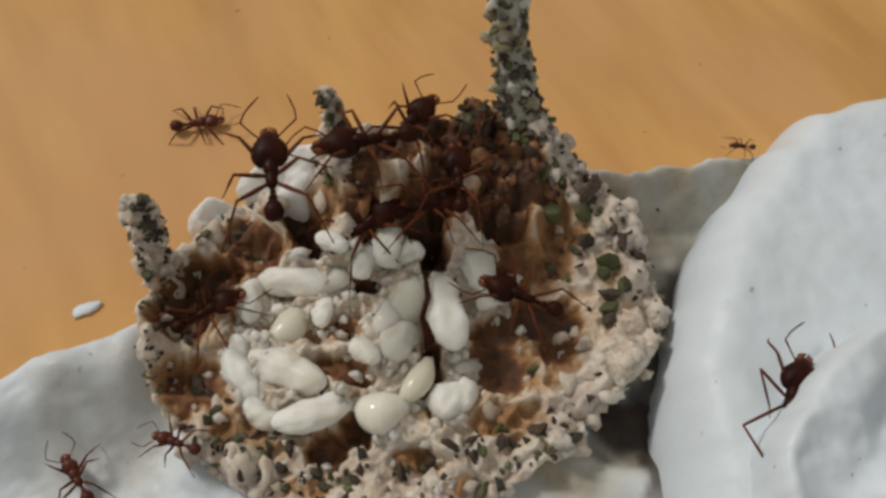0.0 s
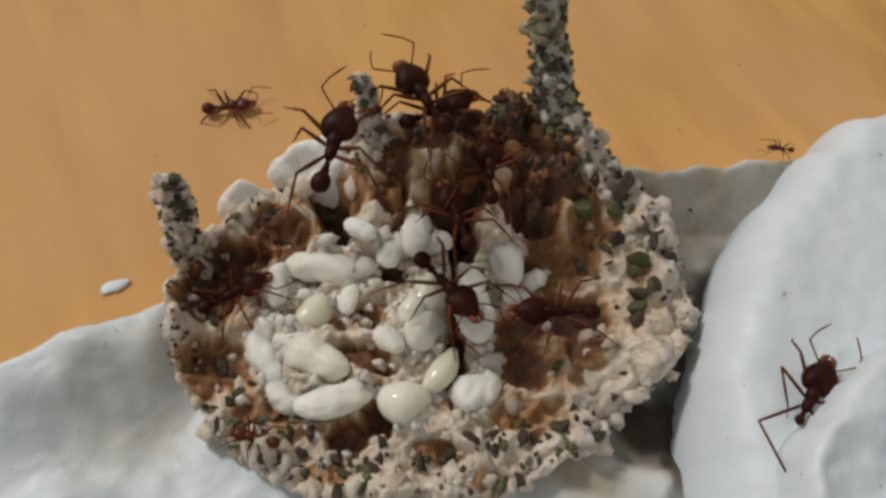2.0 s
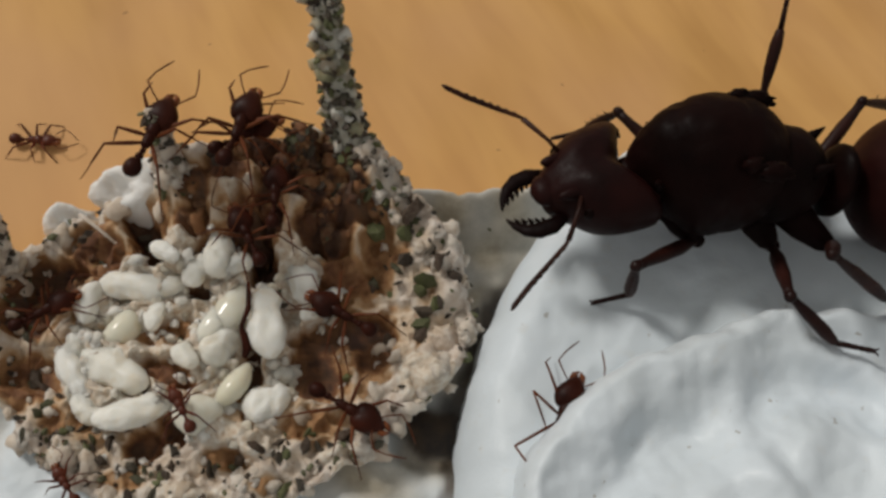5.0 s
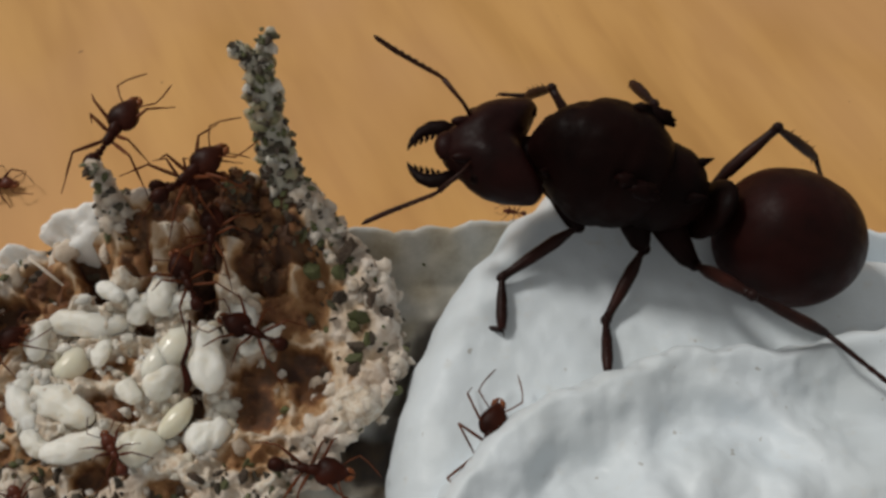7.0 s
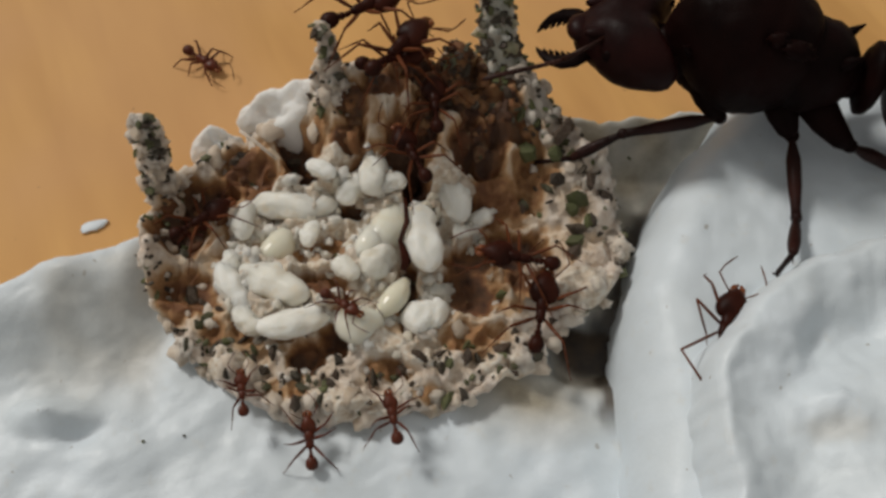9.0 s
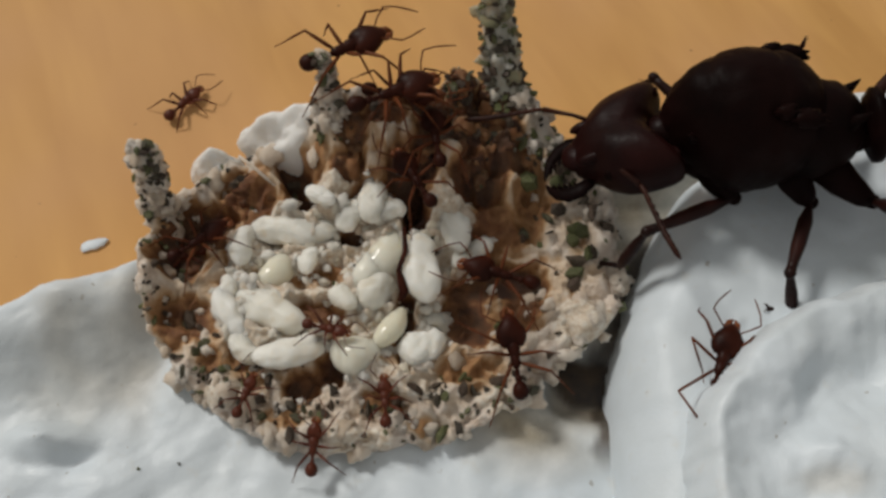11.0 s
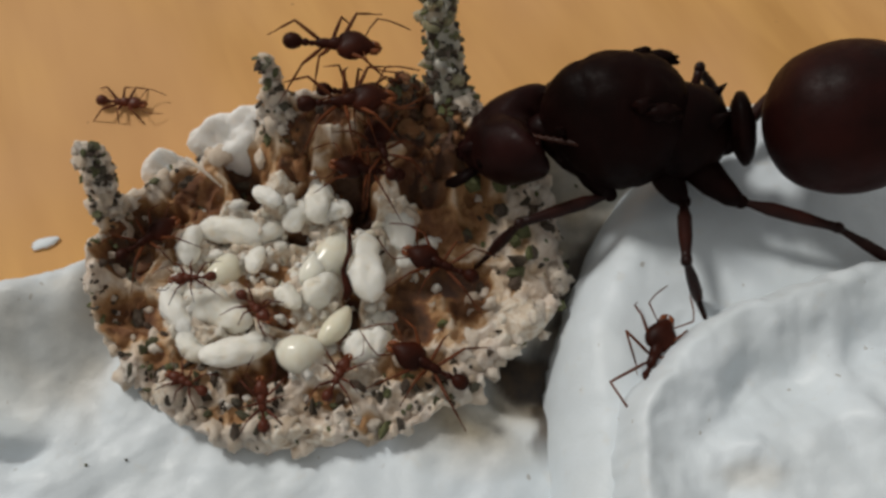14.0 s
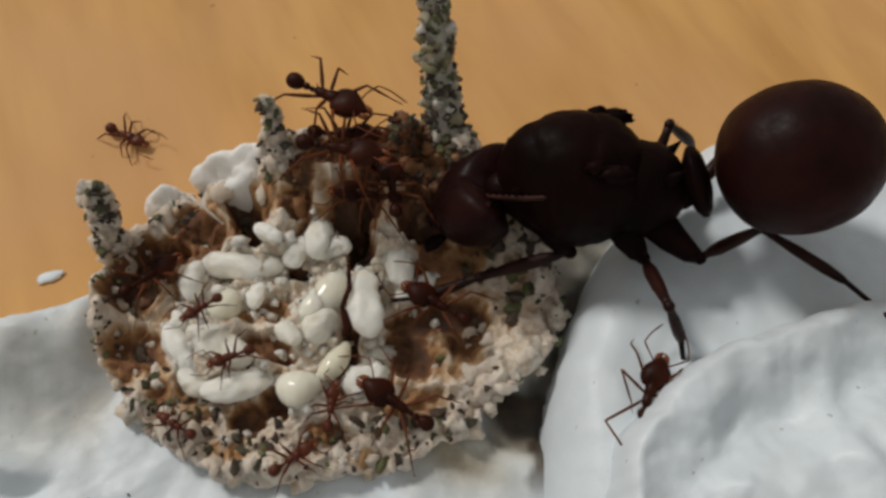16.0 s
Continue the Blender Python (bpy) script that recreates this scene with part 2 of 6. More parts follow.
def sheet(name, material, us, vs, place, close_to=None, above=None):
    """A grid of points place(u, v); with close_to its border is drawn down to that height."""
    verts = [place(u, v) for v in vs for u in us]
    nu, nv = len(us), len(vs)
    faces = [(j * nu + i, j * nu + i + 1, (j + 1) * nu + i + 1, (j + 1) * nu + i) for j in range(nv - 1) for i in range(nu - 1)]
    if above is not None:
        faces = [f for f in faces if max(verts[i][2] for i in f) > above]
    if close_to is not None:
        ring = list(range(nu)) + [j * nu + nu - 1 for j in range(1, nv)] + list(range(nv * nu - 2, (nv - 1) * nu - 1, -1)) + [j * nu for j in range(nv - 2, 0, -1)]
        k = len(verts)
        verts += [(verts[i][0], verts[i][1], close_to) for i in ring]
        m = len(ring)
        faces += [(ring[i], k + i, k + (i + 1) % m, ring[(i + 1) % m]) for i in range(m)]
        faces.append(tuple(k + i for i in range(m)))
    return mesh_from(name, verts, faces, material)


def steps(*spans):
    """Values along spans (from, to, count)."""
    out = []
    for a, b, n in spans:
        out += [a + (b - a) * i / n for i in range(n)]
    return out + [spans[-1][1]]


# ---- table ----
tabletop = Shape()
bm_size = 420
tabletop.add([(-bm_size, -bm_size, -18), (bm_size, -bm_size, -18), (bm_size, bm_size, -18), (-bm_size, bm_size, -18),
              (-bm_size, -bm_size, 0), (bm_size, -bm_size, 0), (bm_size, bm_size, 0), (-bm_size, bm_size, 0)],
             [(3, 2, 1, 0), (4, 5, 6, 7), (0, 1, 5, 4), (1, 2, 6, 5), (2, 3, 7, 6), (3, 0, 4, 7)])
table = new("tabletop", tabletop.mesh("tabletop", WOOD, False))
tagged(table, "warm honey-coloured wooden tabletop with blurred diagonal grain", "table", kind="structure")

# ---- plaster slab under and round the fungus ----
BACK_EDGE = [(-70, -26), (-40, -15), (-25, -8.0), (-22, -5.9), (-20.2, -4.6), (-18, -3.9), (-15.5, -2.6), (-10, 1), (0, 5.2), (6, 6.2), (12, 6.5), (18, 7.2), (22, 8.0), (30, 9.6), (36, 8.4), (40, 7.4), (50, 6.6), (80, 5.0)]


def slab_height(x, y):
    edge = curve_at(x, BACK_EDGE)
    gap = edge - y
    z = 1.0 + 0.5 * smooth(-6, -16, y)
    z += 2.5 * smooth(-12.5, -16.0, x) * smooth(-13.5, -6.5, y) * smooth(7.5, 2.0, gap)
    z += 3.6 * smooth(4, 7, x) * max(0.0, min(1.0, 1.12 - gap / 3.0))
    z += 0.7 * max(0, 1 - math.hypot((x + 18.6) / 2.0, (y + 5.8) / 1.1)) + 1.7 * max(0, 1 - math.hypot((x + 18.0) / 2.6, (y + 13.1) / 1.2)) - 0.35 * smooth(1.2, 0.0, math.hypot((x + 16.3) / 1.5, (y + 14.0) / 0.9) + 0.3 * nz(x, y, 15))
    z -= 2.4 * max(0, 1 - math.hypot((x - 9.4) / 3.0, (y + 7.6) / 2.6))
    z += 0.40 * nz(x * 0.30, y * 0.30) + 0.20 * nz(x * 0.7, y * 0.7, 3) + 0.05 * nz(x * 2.2, y * 2.2, 7)
    return max(0.15, z)


def slab_soil_shade(x, y):
    """Soil on the plaster beside the fungus, with shade painted into hollow and gap."""
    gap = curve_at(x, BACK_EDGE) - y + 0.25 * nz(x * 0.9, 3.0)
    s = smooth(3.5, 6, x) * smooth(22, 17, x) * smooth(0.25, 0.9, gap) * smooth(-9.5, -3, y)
    # painted shade of the concave slope left of the fungus
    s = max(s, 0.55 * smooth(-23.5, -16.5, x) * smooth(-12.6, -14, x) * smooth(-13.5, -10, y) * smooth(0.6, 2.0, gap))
    # brown plaster plus painted contact shade under the front right rim
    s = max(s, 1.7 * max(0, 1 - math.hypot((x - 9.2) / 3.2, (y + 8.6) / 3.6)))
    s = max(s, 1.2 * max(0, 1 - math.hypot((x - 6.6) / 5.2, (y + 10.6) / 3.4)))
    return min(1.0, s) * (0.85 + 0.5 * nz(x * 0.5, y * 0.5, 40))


def slab_point(u, v):
    edge = curve_at(u, BACK_EDGE) + 0.35 * nz(u * 0.5, 1.7) + 0.16 * nz(u * 1.7, 4.2)
    y = -60 + (edge + 60) * v
    gap = max(0.0, edge - y)
    z = slab_height(u, y) * (0.15 + 0.85 * math.sqrt(1 - (1 - min(1, gap / 1.1)) ** 2))
    return (u, y, z)


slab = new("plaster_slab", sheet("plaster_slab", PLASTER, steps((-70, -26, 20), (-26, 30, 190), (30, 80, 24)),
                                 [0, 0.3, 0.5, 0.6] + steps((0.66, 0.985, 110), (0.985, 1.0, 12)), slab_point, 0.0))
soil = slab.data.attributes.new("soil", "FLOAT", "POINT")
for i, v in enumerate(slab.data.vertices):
    soil.data[i].value = max(0.0, slab_soil_shade(v.co.x / MM, v.co.y / MM))
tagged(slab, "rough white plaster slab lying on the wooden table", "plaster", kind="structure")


# ---- plaster mound ----
def edge_distance(x, y, line):
    best, inside = 1e9, False
    n = len(line)
    for i in range(n):
        (x0, y0), (x1, y1) = line[i], line[(i + 1) % n]
        dx, dy = x1 - x0, y1 - y0
        t = max(0, min(1, ((x - x0) * dx + (y - y0) * dy) / (dx * dx + dy * dy)))
        best = min(best, math.hypot(x - x0 - t * dx, y - y0 - t * dy))
        if (y0 > y) != (y1 > y) and x < x0 + (y - y0) * dx / dy:
            inside = not inside
    return best if inside else -best


MOUND = [(10.4, -34), (10.6, -14), (10.5, -10), (10.7, -7), (11.7, -3), (13.0, 0.3), (14.8, 3.5), (17.2, 6.6), (20.0, 9.2), (23.5, 10.8), (27, 11.2), (30.5, 10.0), (34, 7.4), (38, 5.2), (46, 4.0), (64, 2), (66, -34)]
SHELF = [(13.0, -34), (12.9, -14.8), (12.8, -13.1), (13.0, -11.0), (13.9, -9.4), (15.3, -7.75), (16.6, -6.55), (18.2, -5.5), (20.0, -4.5), (22.2, -3.8), (25.7, -2.4), (31, -2.2), (38, -0.5), (60, -2), (62, -34)]


# shade painted dark brown into the gap between slab and mound
gap_shade = slab.data.attributes.new("gap_shade", "FLOAT", "POINT")
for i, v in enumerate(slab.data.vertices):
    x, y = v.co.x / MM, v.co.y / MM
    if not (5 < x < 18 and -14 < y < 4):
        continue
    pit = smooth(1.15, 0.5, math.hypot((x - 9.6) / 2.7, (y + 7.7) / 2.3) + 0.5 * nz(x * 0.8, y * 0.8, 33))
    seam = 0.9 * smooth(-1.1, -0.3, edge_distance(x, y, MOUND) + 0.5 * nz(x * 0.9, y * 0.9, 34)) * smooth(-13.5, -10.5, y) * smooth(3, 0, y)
    gap_shade.data[i].value = max(0.0, pit, seam)


def mound_height(x, y):
    d = edge_distance(x, y, MOUND) + 0.35 * nz(x * 0.4, y * 0.4, 9)
    if d <= 0:
        return -0.4
    r = min(1.0, d / 3.2)
    z = -0.4 + 6.5 * (1 - (1 - r) ** 2.6) ** 0.45 + 0.6 * smooth(5, 14, d)
    z += 0.30 * nz(x * 0.22, y * 0.22, 5) + 0.10 * nz(x * 0.9, y * 0.9, 2) + 0.03 * nz(x * 2.6, y * 2.6, 2)
    return z


def shelf_height(x, y):
    d = edge_distance(x, y, SHELF) + 0.40 * nz(x * 0.5, y * 0.5, 19) + 0.16 * nz(x * 1.5, y * 1.5, 23) + 0.08 * nz(x * 1.1, y * 1.1, 4)
    z = 3.0
    if d > 0:
        r = min(1.0, d / 1.4)
        z += 5.9 * math.sqrt(1 - (1 - r) ** 2)
        inland = d + 1.2 * nz(x * 0.25, y * 0.25, 8)
        z += 1.9 * smooth(4.2, 8.0, inland) - 1.2 * smooth(0.8, 4.2, inland) + smooth(0.5, 4.0, d) * 0.5 * nz(x * 0.30, y * 0.30, 12) + 0.14 * nz(x * 0.9, y * 0.9, 6)
        fold = 1 - abs(nz(x * 0.15 + 0.05 * y, y * 0.19, 27)) * 2.2
        z += smooth(0.8, 3.5, d) * (0.7 * smooth(0.2, 1.0, fold) - 0.4) + 0.25 * (0.4 - noise.voronoi(Vector((x * 0.35, y * 0.45, 2.2)))[0][0])
        z += 0.04 * nz(x * 2.4, y * 2.4, 6)
    return z


mound = new("plaster_mound", sheet("plaster_mound", PLASTER, steps((8, 36, 150), (36, 67, 24)), steps((-35, -18, 20), (-18, 12.5, 150)),
                                   lambda u, v: (u, v, mound_height(u, v)), None, -0.39))
tagged(mound, "smooth rounded white plaster mound beside the fungus", "plaster", kind="structure")
shelf = new("plaster_shelf", sheet("plaster_shelf", PLASTER, steps((12.2, 34, 130), (34, 64, 24)), steps((-35, -18, 20), (-18, 1, 110)),
                                   lambda u, v: (u, v, shelf_height(u, v)), None, 3.01))
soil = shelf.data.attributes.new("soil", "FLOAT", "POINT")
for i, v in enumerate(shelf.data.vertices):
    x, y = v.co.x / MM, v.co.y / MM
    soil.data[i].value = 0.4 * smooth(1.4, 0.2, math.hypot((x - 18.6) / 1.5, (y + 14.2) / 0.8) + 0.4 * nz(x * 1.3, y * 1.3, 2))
tagged(shelf, "lumpy white plaster ridge lying on the mound", "plaster", kind="structure")

# ---- fungus garden ----
OUTLINE = [(-14.6, -7.4), (-12.4, -9.8), (-9.7, -12.1), (-7.0, -13.2), (-4.0, -13.6), (-1.0, -13.1), (2.6, -12.4), (4.9, -11.2), (6.9, -9.9), (7.7, -8.3), (9.2, -7.5), (10.6, -6.3), (11.5, -4.5), (12.1, -2.2), (11.3, 2.0), (8.0, 5.6), (6.2, 7.4),
           (3, 7.6), (0, 7.2), (-4, 6.3), (-6.6, 5.7), (-8.9, 4.4), (-11.8, 3.3), (-14.0, 1.5), (-15.6, 0.2), (-15.6, -4)]
# hollows and stained patches: x, y, half length, half width, turn, depth, stain with shade
HOLLOWS = []


def hollow(x, y, rx, ry, turn, depth, stain_shade):
    HOLLOWS.append((x, y, rx, ry, math.cos(radians(turn)), math.sin(radians(turn)), depth, stain_shade))


# dark chambers: brown stain with the shade of the hollow painted in
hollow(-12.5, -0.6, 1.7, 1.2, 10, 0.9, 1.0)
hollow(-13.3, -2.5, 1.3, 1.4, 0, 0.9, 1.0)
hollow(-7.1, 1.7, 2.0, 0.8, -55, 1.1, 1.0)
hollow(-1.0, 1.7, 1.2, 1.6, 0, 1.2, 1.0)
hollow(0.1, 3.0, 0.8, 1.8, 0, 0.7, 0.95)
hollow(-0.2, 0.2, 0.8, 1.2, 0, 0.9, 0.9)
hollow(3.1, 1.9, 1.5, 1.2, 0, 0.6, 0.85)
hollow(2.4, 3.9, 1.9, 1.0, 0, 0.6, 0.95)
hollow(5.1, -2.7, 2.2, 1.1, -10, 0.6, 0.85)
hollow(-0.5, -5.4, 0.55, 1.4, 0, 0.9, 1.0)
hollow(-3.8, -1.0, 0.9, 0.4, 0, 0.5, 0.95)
# brown patches
hollow(1.0, 4.9, 1.9, 1.0, 0, 0.4, 0.85)
hollow(-2.3, 4.3, 1.1, 0.8, 0, 0.3, 0.78)
hollow(4.6, 3.4, 1.3, 1.3, 0, 0.4, 0.85)
hollow(3.6, 5.6, 1.6, 0.9, 0, 0.4, 0.9)
hollow(-0.8, 5.6, 1.4, 0.8, 0, 0.3, 0.82)
hollow(2.9, -5.2, 1.7, 1.5, 0, 0.5, 0.76)
hollow(3.0, -3.3, 1.7, 1.0, 10, 0.4, 0.74)
hollow(5.9, -4.2, 1.4, 1.0, 0, 0.3, 0.66)
hollow(-5.3, -9.6, 0.9, 1.0, 0, 0.5, 0.78)
hollow(-4.0, -8.7, 0.8, 0.9, 0, 0.5, 0.78)
hollow(-4.8, -5.8, 1.6, 0.7, -20, 0.5, 0.68)
hollow(-4.0, 3.4, 1.1, 1.0, 0, 0.3, 0.78)
hollow(-4.0, 1.9, 1.0, 0.7, 0, 0.3, 0.72)
hollow(-3.4, 0.8, 0.8, 0.7, 0, 0.3, 0.75)
# tan chamber walls
hollow(-12.3, -6.3, 1.9, 1.5, 0, 0.35, 0.58)
hollow(-9.8, 0.9, 1.7, 1.6, 0, 0.3, 0.60)
hollow(4.0, -0.2, 2.1, 1.3, 0, 0.2, 0.56)
hollow(-6.2, 2.3, 1.2, 1.0, 0, 0.2, 0.42)
hollow(6.3, 0.9, 1.3, 1.5, 0, 0.2, 0.46)
hollow(-5.0, -3.4, 1.5, 1.1, 20, 0.3, 0.44)
hollow(2.6, -8.2, 1.6, 0.8, 15, 0.2, 0.44)
hollow(-10.4, -8.4, 1.1, 0.8, -30, 0.2, 0.46)
hollow(-1.2, -10.0, 1.3, 0.7, 0, 0.2, 0.46)
hollow(-6.4, -11.3, 1.5, 0.8, 0, 0.15, 0.34)
hollow(1.2, -11.3, 1.0, 0.5, 0, 0.15, 0.36)
# white bulges: x, y, half length, half width, height
BULGES = [(-3.0, -12.2, 3.2, 0.9, 0.3), (5.2, -9.8, 1.8, 1.0, 0.3), (-9.6, -10.4, 1.6, 0.9, 0.3), (0.8, -9.3, 1.8, 0.7, 0.2), (-1.5, 3.3, 1.0, 0.8, 0.3), (-5.0, 0.7, 1.1, 0.9, 0.3), (-9.6, -1.9, 1.0, 1.6, 0.5), (-8.6, -6.0, 2.4, 1.9, 0.5), (1.5, -0.4, 1.3, 1.7, 0.4),
          (3.2, 0.8, 0.9, 0.6, 0.3), (8.9, -5.6, 1.9, 1.4, 0.7), (-1.5, -8.8, 2.2, 0.9, 0.3), (-2.4, -2.6, 1.6, 2.2, 0.4), (0.4, -2.7, 1.3, 2.2, 0.4), (-7.0, -0.5, 2.8, 1.0, 0.2)]


def pale(x, y):
    """White egg heaps and threads spread between the brood: amount and height."""
    extra = 0.0
    for bx, by, rx, ry, h in BULGES:
        extra = max(extra, smooth(1.15, 0.5, math.hypot((x - bx) / rx, (y - by) / ry) + 0.3 * nz(x * 0.8, y * 0.8, bx)))
    q = math.hypot((x + 3.0) / 8.6, (y + 3.3) / 6.6) + 0.35 * nz(x * 0.5, y * 0.5, 91)
    a = smooth(1.05, 0.55, q) * smooth(2.8, 0.2, y + nz(x * 0.7, 2.0))
    if a <= 0:
        return extra, 0.45 * extra
    wx, wy = x + 0.6 * nz(x * 0.8, y * 0.8, 95), y + 0.6 * nz(x * 0.8, y * 0.8, 96)
    c, s = math.cos(0.5), math.sin(0.5)
    far = noise.voronoi(Vector(((wx * c + wy * s) * 0.75, (wy * c - wx * s) * 1.15, 0.2)))[0]
    lump = smooth(0.0, 0.65, far[1] - far[0])
    patch = smooth(-0.12, 0.10, nz(x * 0.45, y * 0.45, 97) + 0.5 * nz(x * 1.3, y * 1.3, 98) + 0.04 + 0.20 * a)
    return max(extra, a * patch * (0.55 + 0.45 * lump)), max(0.45 * extra, a * patch * (0.35 + 0.55 * lump))


def fungus_point(x, y):
    """Height, stain and shade of the fungus at a place; no height outside its outline."""
    d = edge_distance(x, y, OUTLINE) + 0.35 * nz(x * 0.7, y * 0.7, 31)
    if d <= 0:
        return -0.3, 0.0, d
    back = smooth(-2.8, 5.2, y) * curve_at(x, [(-15, 2.2), (-11, 2.9), (-8.4, 3.3), (-6.5, 3.9), (-5.5, 6.0), (0, 5.8), (4.5, 5.9), (7, 3.4), (11, 1.4)])
    right = smooth(5.5, 10, x) * 1.2 * smooth(-9.5, -4.5, y)
    left = smooth(-13.0, -14.4, x) * 2.0 * smooth(-12, -4, y)
    z = 2.5 + back + right + left
    wx, wy = x + 0.5 * nz(x * 0.6, y * 0.6, 51), y + 0.5 * nz(x * 0.6, y * 0.6, 52)
    fold = 1 - abs(nz(wx * 0.42, wy * 0.42, 61)) * 2.6
    fine_fold = 1 - abs(nz(wx * 1.0, wy * 1.0, 63)) * 2.4
    inner = smooth(1.0, 2.8, d)
    near = noise.voronoi(Vector((wx * 0.62, wy * 0.62, 0.4)))[0][0]
    z += (1 - inner) * (2.2 * (0.25 - min(near, 0.9) ** 2) + 0.14 * fine_fold) + inner * (0.55 * fold + 0.30 * fine_fold - 0.35)
    nest = max(0, 1 - math.hypot((x + 4.2) / 6.0, (y + 5.0) / 4.6))
    z += 0.9 * nest
    z += 0.22 * nz(x * 1.3, y * 1.3, 2) + 0.12 * nz(x * 3.6, y * 3.6, 3) + 0.05 * nz(x * 7, y * 7, 3)
    stain_shade = inner * smooth(0.95, 0.15, 0.65 * fold + 0.35 * fine_fold + 0.3 * nz(x * 2.1, y * 2.1, 71)) * 0.42
    stain_shade = max(stain_shade, 0.24 * inner * smooth(-0.35, 0.25, nz(x * 0.6, y * 0.6, 77)))
    stain_shade *= 0.35 + 0.65 * smooth(-10.5, -8.0, y) * smooth(1.0, 3.0, d)
    stain_shade *= (1 - 0.25 * nest) * (1 - 0.3 * smooth(2, 5, x) * smooth(2.5, 0, y))
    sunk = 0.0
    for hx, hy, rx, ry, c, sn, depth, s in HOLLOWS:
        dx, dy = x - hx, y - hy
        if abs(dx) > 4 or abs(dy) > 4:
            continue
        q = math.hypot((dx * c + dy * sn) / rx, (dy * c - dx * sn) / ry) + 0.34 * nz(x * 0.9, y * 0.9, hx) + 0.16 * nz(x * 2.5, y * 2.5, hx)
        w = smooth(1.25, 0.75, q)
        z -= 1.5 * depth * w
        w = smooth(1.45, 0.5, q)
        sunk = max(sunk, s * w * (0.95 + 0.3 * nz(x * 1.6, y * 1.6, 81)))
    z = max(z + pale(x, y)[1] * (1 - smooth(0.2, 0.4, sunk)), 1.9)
    stain_shade = max(sunk, stain_shade * (1 - 0.9 * smooth(0.15, 0.5, pale(x, y)[0])))
    return -0.3 + (z + 0.3) * math.sqrt(1 - (1 - min(1, d / 1.3)) ** 2), min(1.0, max(0.0, stain_shade)), d


garden = new("fungus_garden")
garden.location = (0, 0, 0)
tagged(garden, "cream and brown fungus garden with dark leaf fragments on plaster", "fungus")
gu, gv = steps((-16.6, 12.8, 330)), steps((-14.4, 8.6, 258))
field = {}
for y in gv:
    for x in gu:
        field[x, y] = fungus_point(x, y)


def undercut(x, y, d):
    """Draws the foot of the fungus in under its rim."""
    e = 0.05
    gx = edge_distance(x + e, y, OUTLINE) - edge_distance(x - e, y, OUTLINE)
    gy = edge_distance(x, y + e, OUTLINE) - edge_distance(x, y - e, OUTLINE)
    n = math.hypot(gx, gy) or 1
    w = (1.1 + 0.6 * smooth(2, 8, x)) * max(0, 1 - max(0, d) / 0.75) ** 2
    return gx / n * w, gy / n * w


def mass_point(u, v):
    z, stain_shade, d = field[u, v]
    sx, sy = undercut(u, v, d) if -0.25 < d < 0.75 else (0, 0)
    return (u + sx + 0.14 * nz(u * 2, v * 2, 11), v + sy + 0.14 * nz(u * 2, v * 2, 12), z)


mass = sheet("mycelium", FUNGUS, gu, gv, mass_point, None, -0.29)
attribute = mass.attributes.new("stain_shade", "FLOAT", "POINT")
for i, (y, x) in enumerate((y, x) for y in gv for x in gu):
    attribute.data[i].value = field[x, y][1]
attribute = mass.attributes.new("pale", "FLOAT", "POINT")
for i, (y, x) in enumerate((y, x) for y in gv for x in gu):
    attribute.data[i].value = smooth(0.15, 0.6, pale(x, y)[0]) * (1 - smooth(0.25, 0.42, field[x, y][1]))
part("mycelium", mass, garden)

rng = random.Random(7)


def rock_mesh(name, material, sub, rough, seed):
    """A small uneven lump about 2 mm across, shared by many pieces."""
    bm = bmesh.new()
    bmesh.ops.create_icosphere(bm, subdivisions=sub, radius=1.0)
    for v in bm.verts:
        v.co *= (1 + rough * nz(v.co.x * 1.6 + seed, v.co.y * 1.6, v.co.z * 1.6)) * MM
    me = bpy.data.meshes.new(name)
    bm.to_mesh(me)
    bm.free()
    me.materials.append(material)
    return me


FRAGMENTS = [rock_mesh("leaf_fragment", SPECK, 1, 1.3, 3.7 * k) for k in range(6)]


def fragment(x, y, z, size, flat=0.6):
    turn = Euler((rng.uniform(-0.6, 0.6), rng.uniform(-0.6, 0.6), rng.uniform(0, 6.28)))
    m = Matrix.LocRotScale((x * MM, y * MM, z * MM), turn, (size * rng.uniform(0.8, 1.3), size * rng.uniform(0.4, 0.9), size * flat))
    return part("leaf_fragment", rng.choice(FRAGMENTS), garden, m=m)


_bm = bmesh.new()
bmesh.ops.create_icosphere(_bm, subdivisions=2, radius=1.0)
_bm.verts.ensure_lookup_table()
BALL_V = [v.co.copy() for v in _bm.verts]
BALL_F = [tuple(v.index for v in f.verts) for f in _bm.faces]
_bm.free()


def tuft(shape, x, y, z, r):
    k = rng.uniform(0, 50)
    sx, sy, sz = r * rng.uniform(0.8, 1.25), r * rng.uniform(0.8, 1.25), r * rng.uniform(0.7, 1.15)
    shape.add([(x + p.x * sx * w, y + p.y * sy * w, z + p.z * sz * w) for p in BALL_V for w in (1 + 0.8 * nz(p.x * 1.3 + k, p.y * 1.3, p.z * 1.3) + 0.25 * nz(p.x * 2.6 + k, p.y * 2.6, p.z * 2.6),)], BALL_F)


tufts = Shape()
count = 0
while count < 190:
    x, y = rng.uniform(-16, 12.4), rng.uniform(-13.8, 8)
    z, stain_shade, d = fungus_point(x, y)
    if d < 0.5 or y > 2.5 and -6 < x < 6 or rng.random() > (1.0 if d < 1.8 else 0.3 if d < 3.2 else 0.10) * (1 - 0.95 * stain_shade):
        continue
    r = rng.choice((0.2, 0.28, 0.36, 0.45, 0.6))
    tuft(tufts, x, y, z - r * rng.uniform(0.45, 0.85), r)
    count += 1

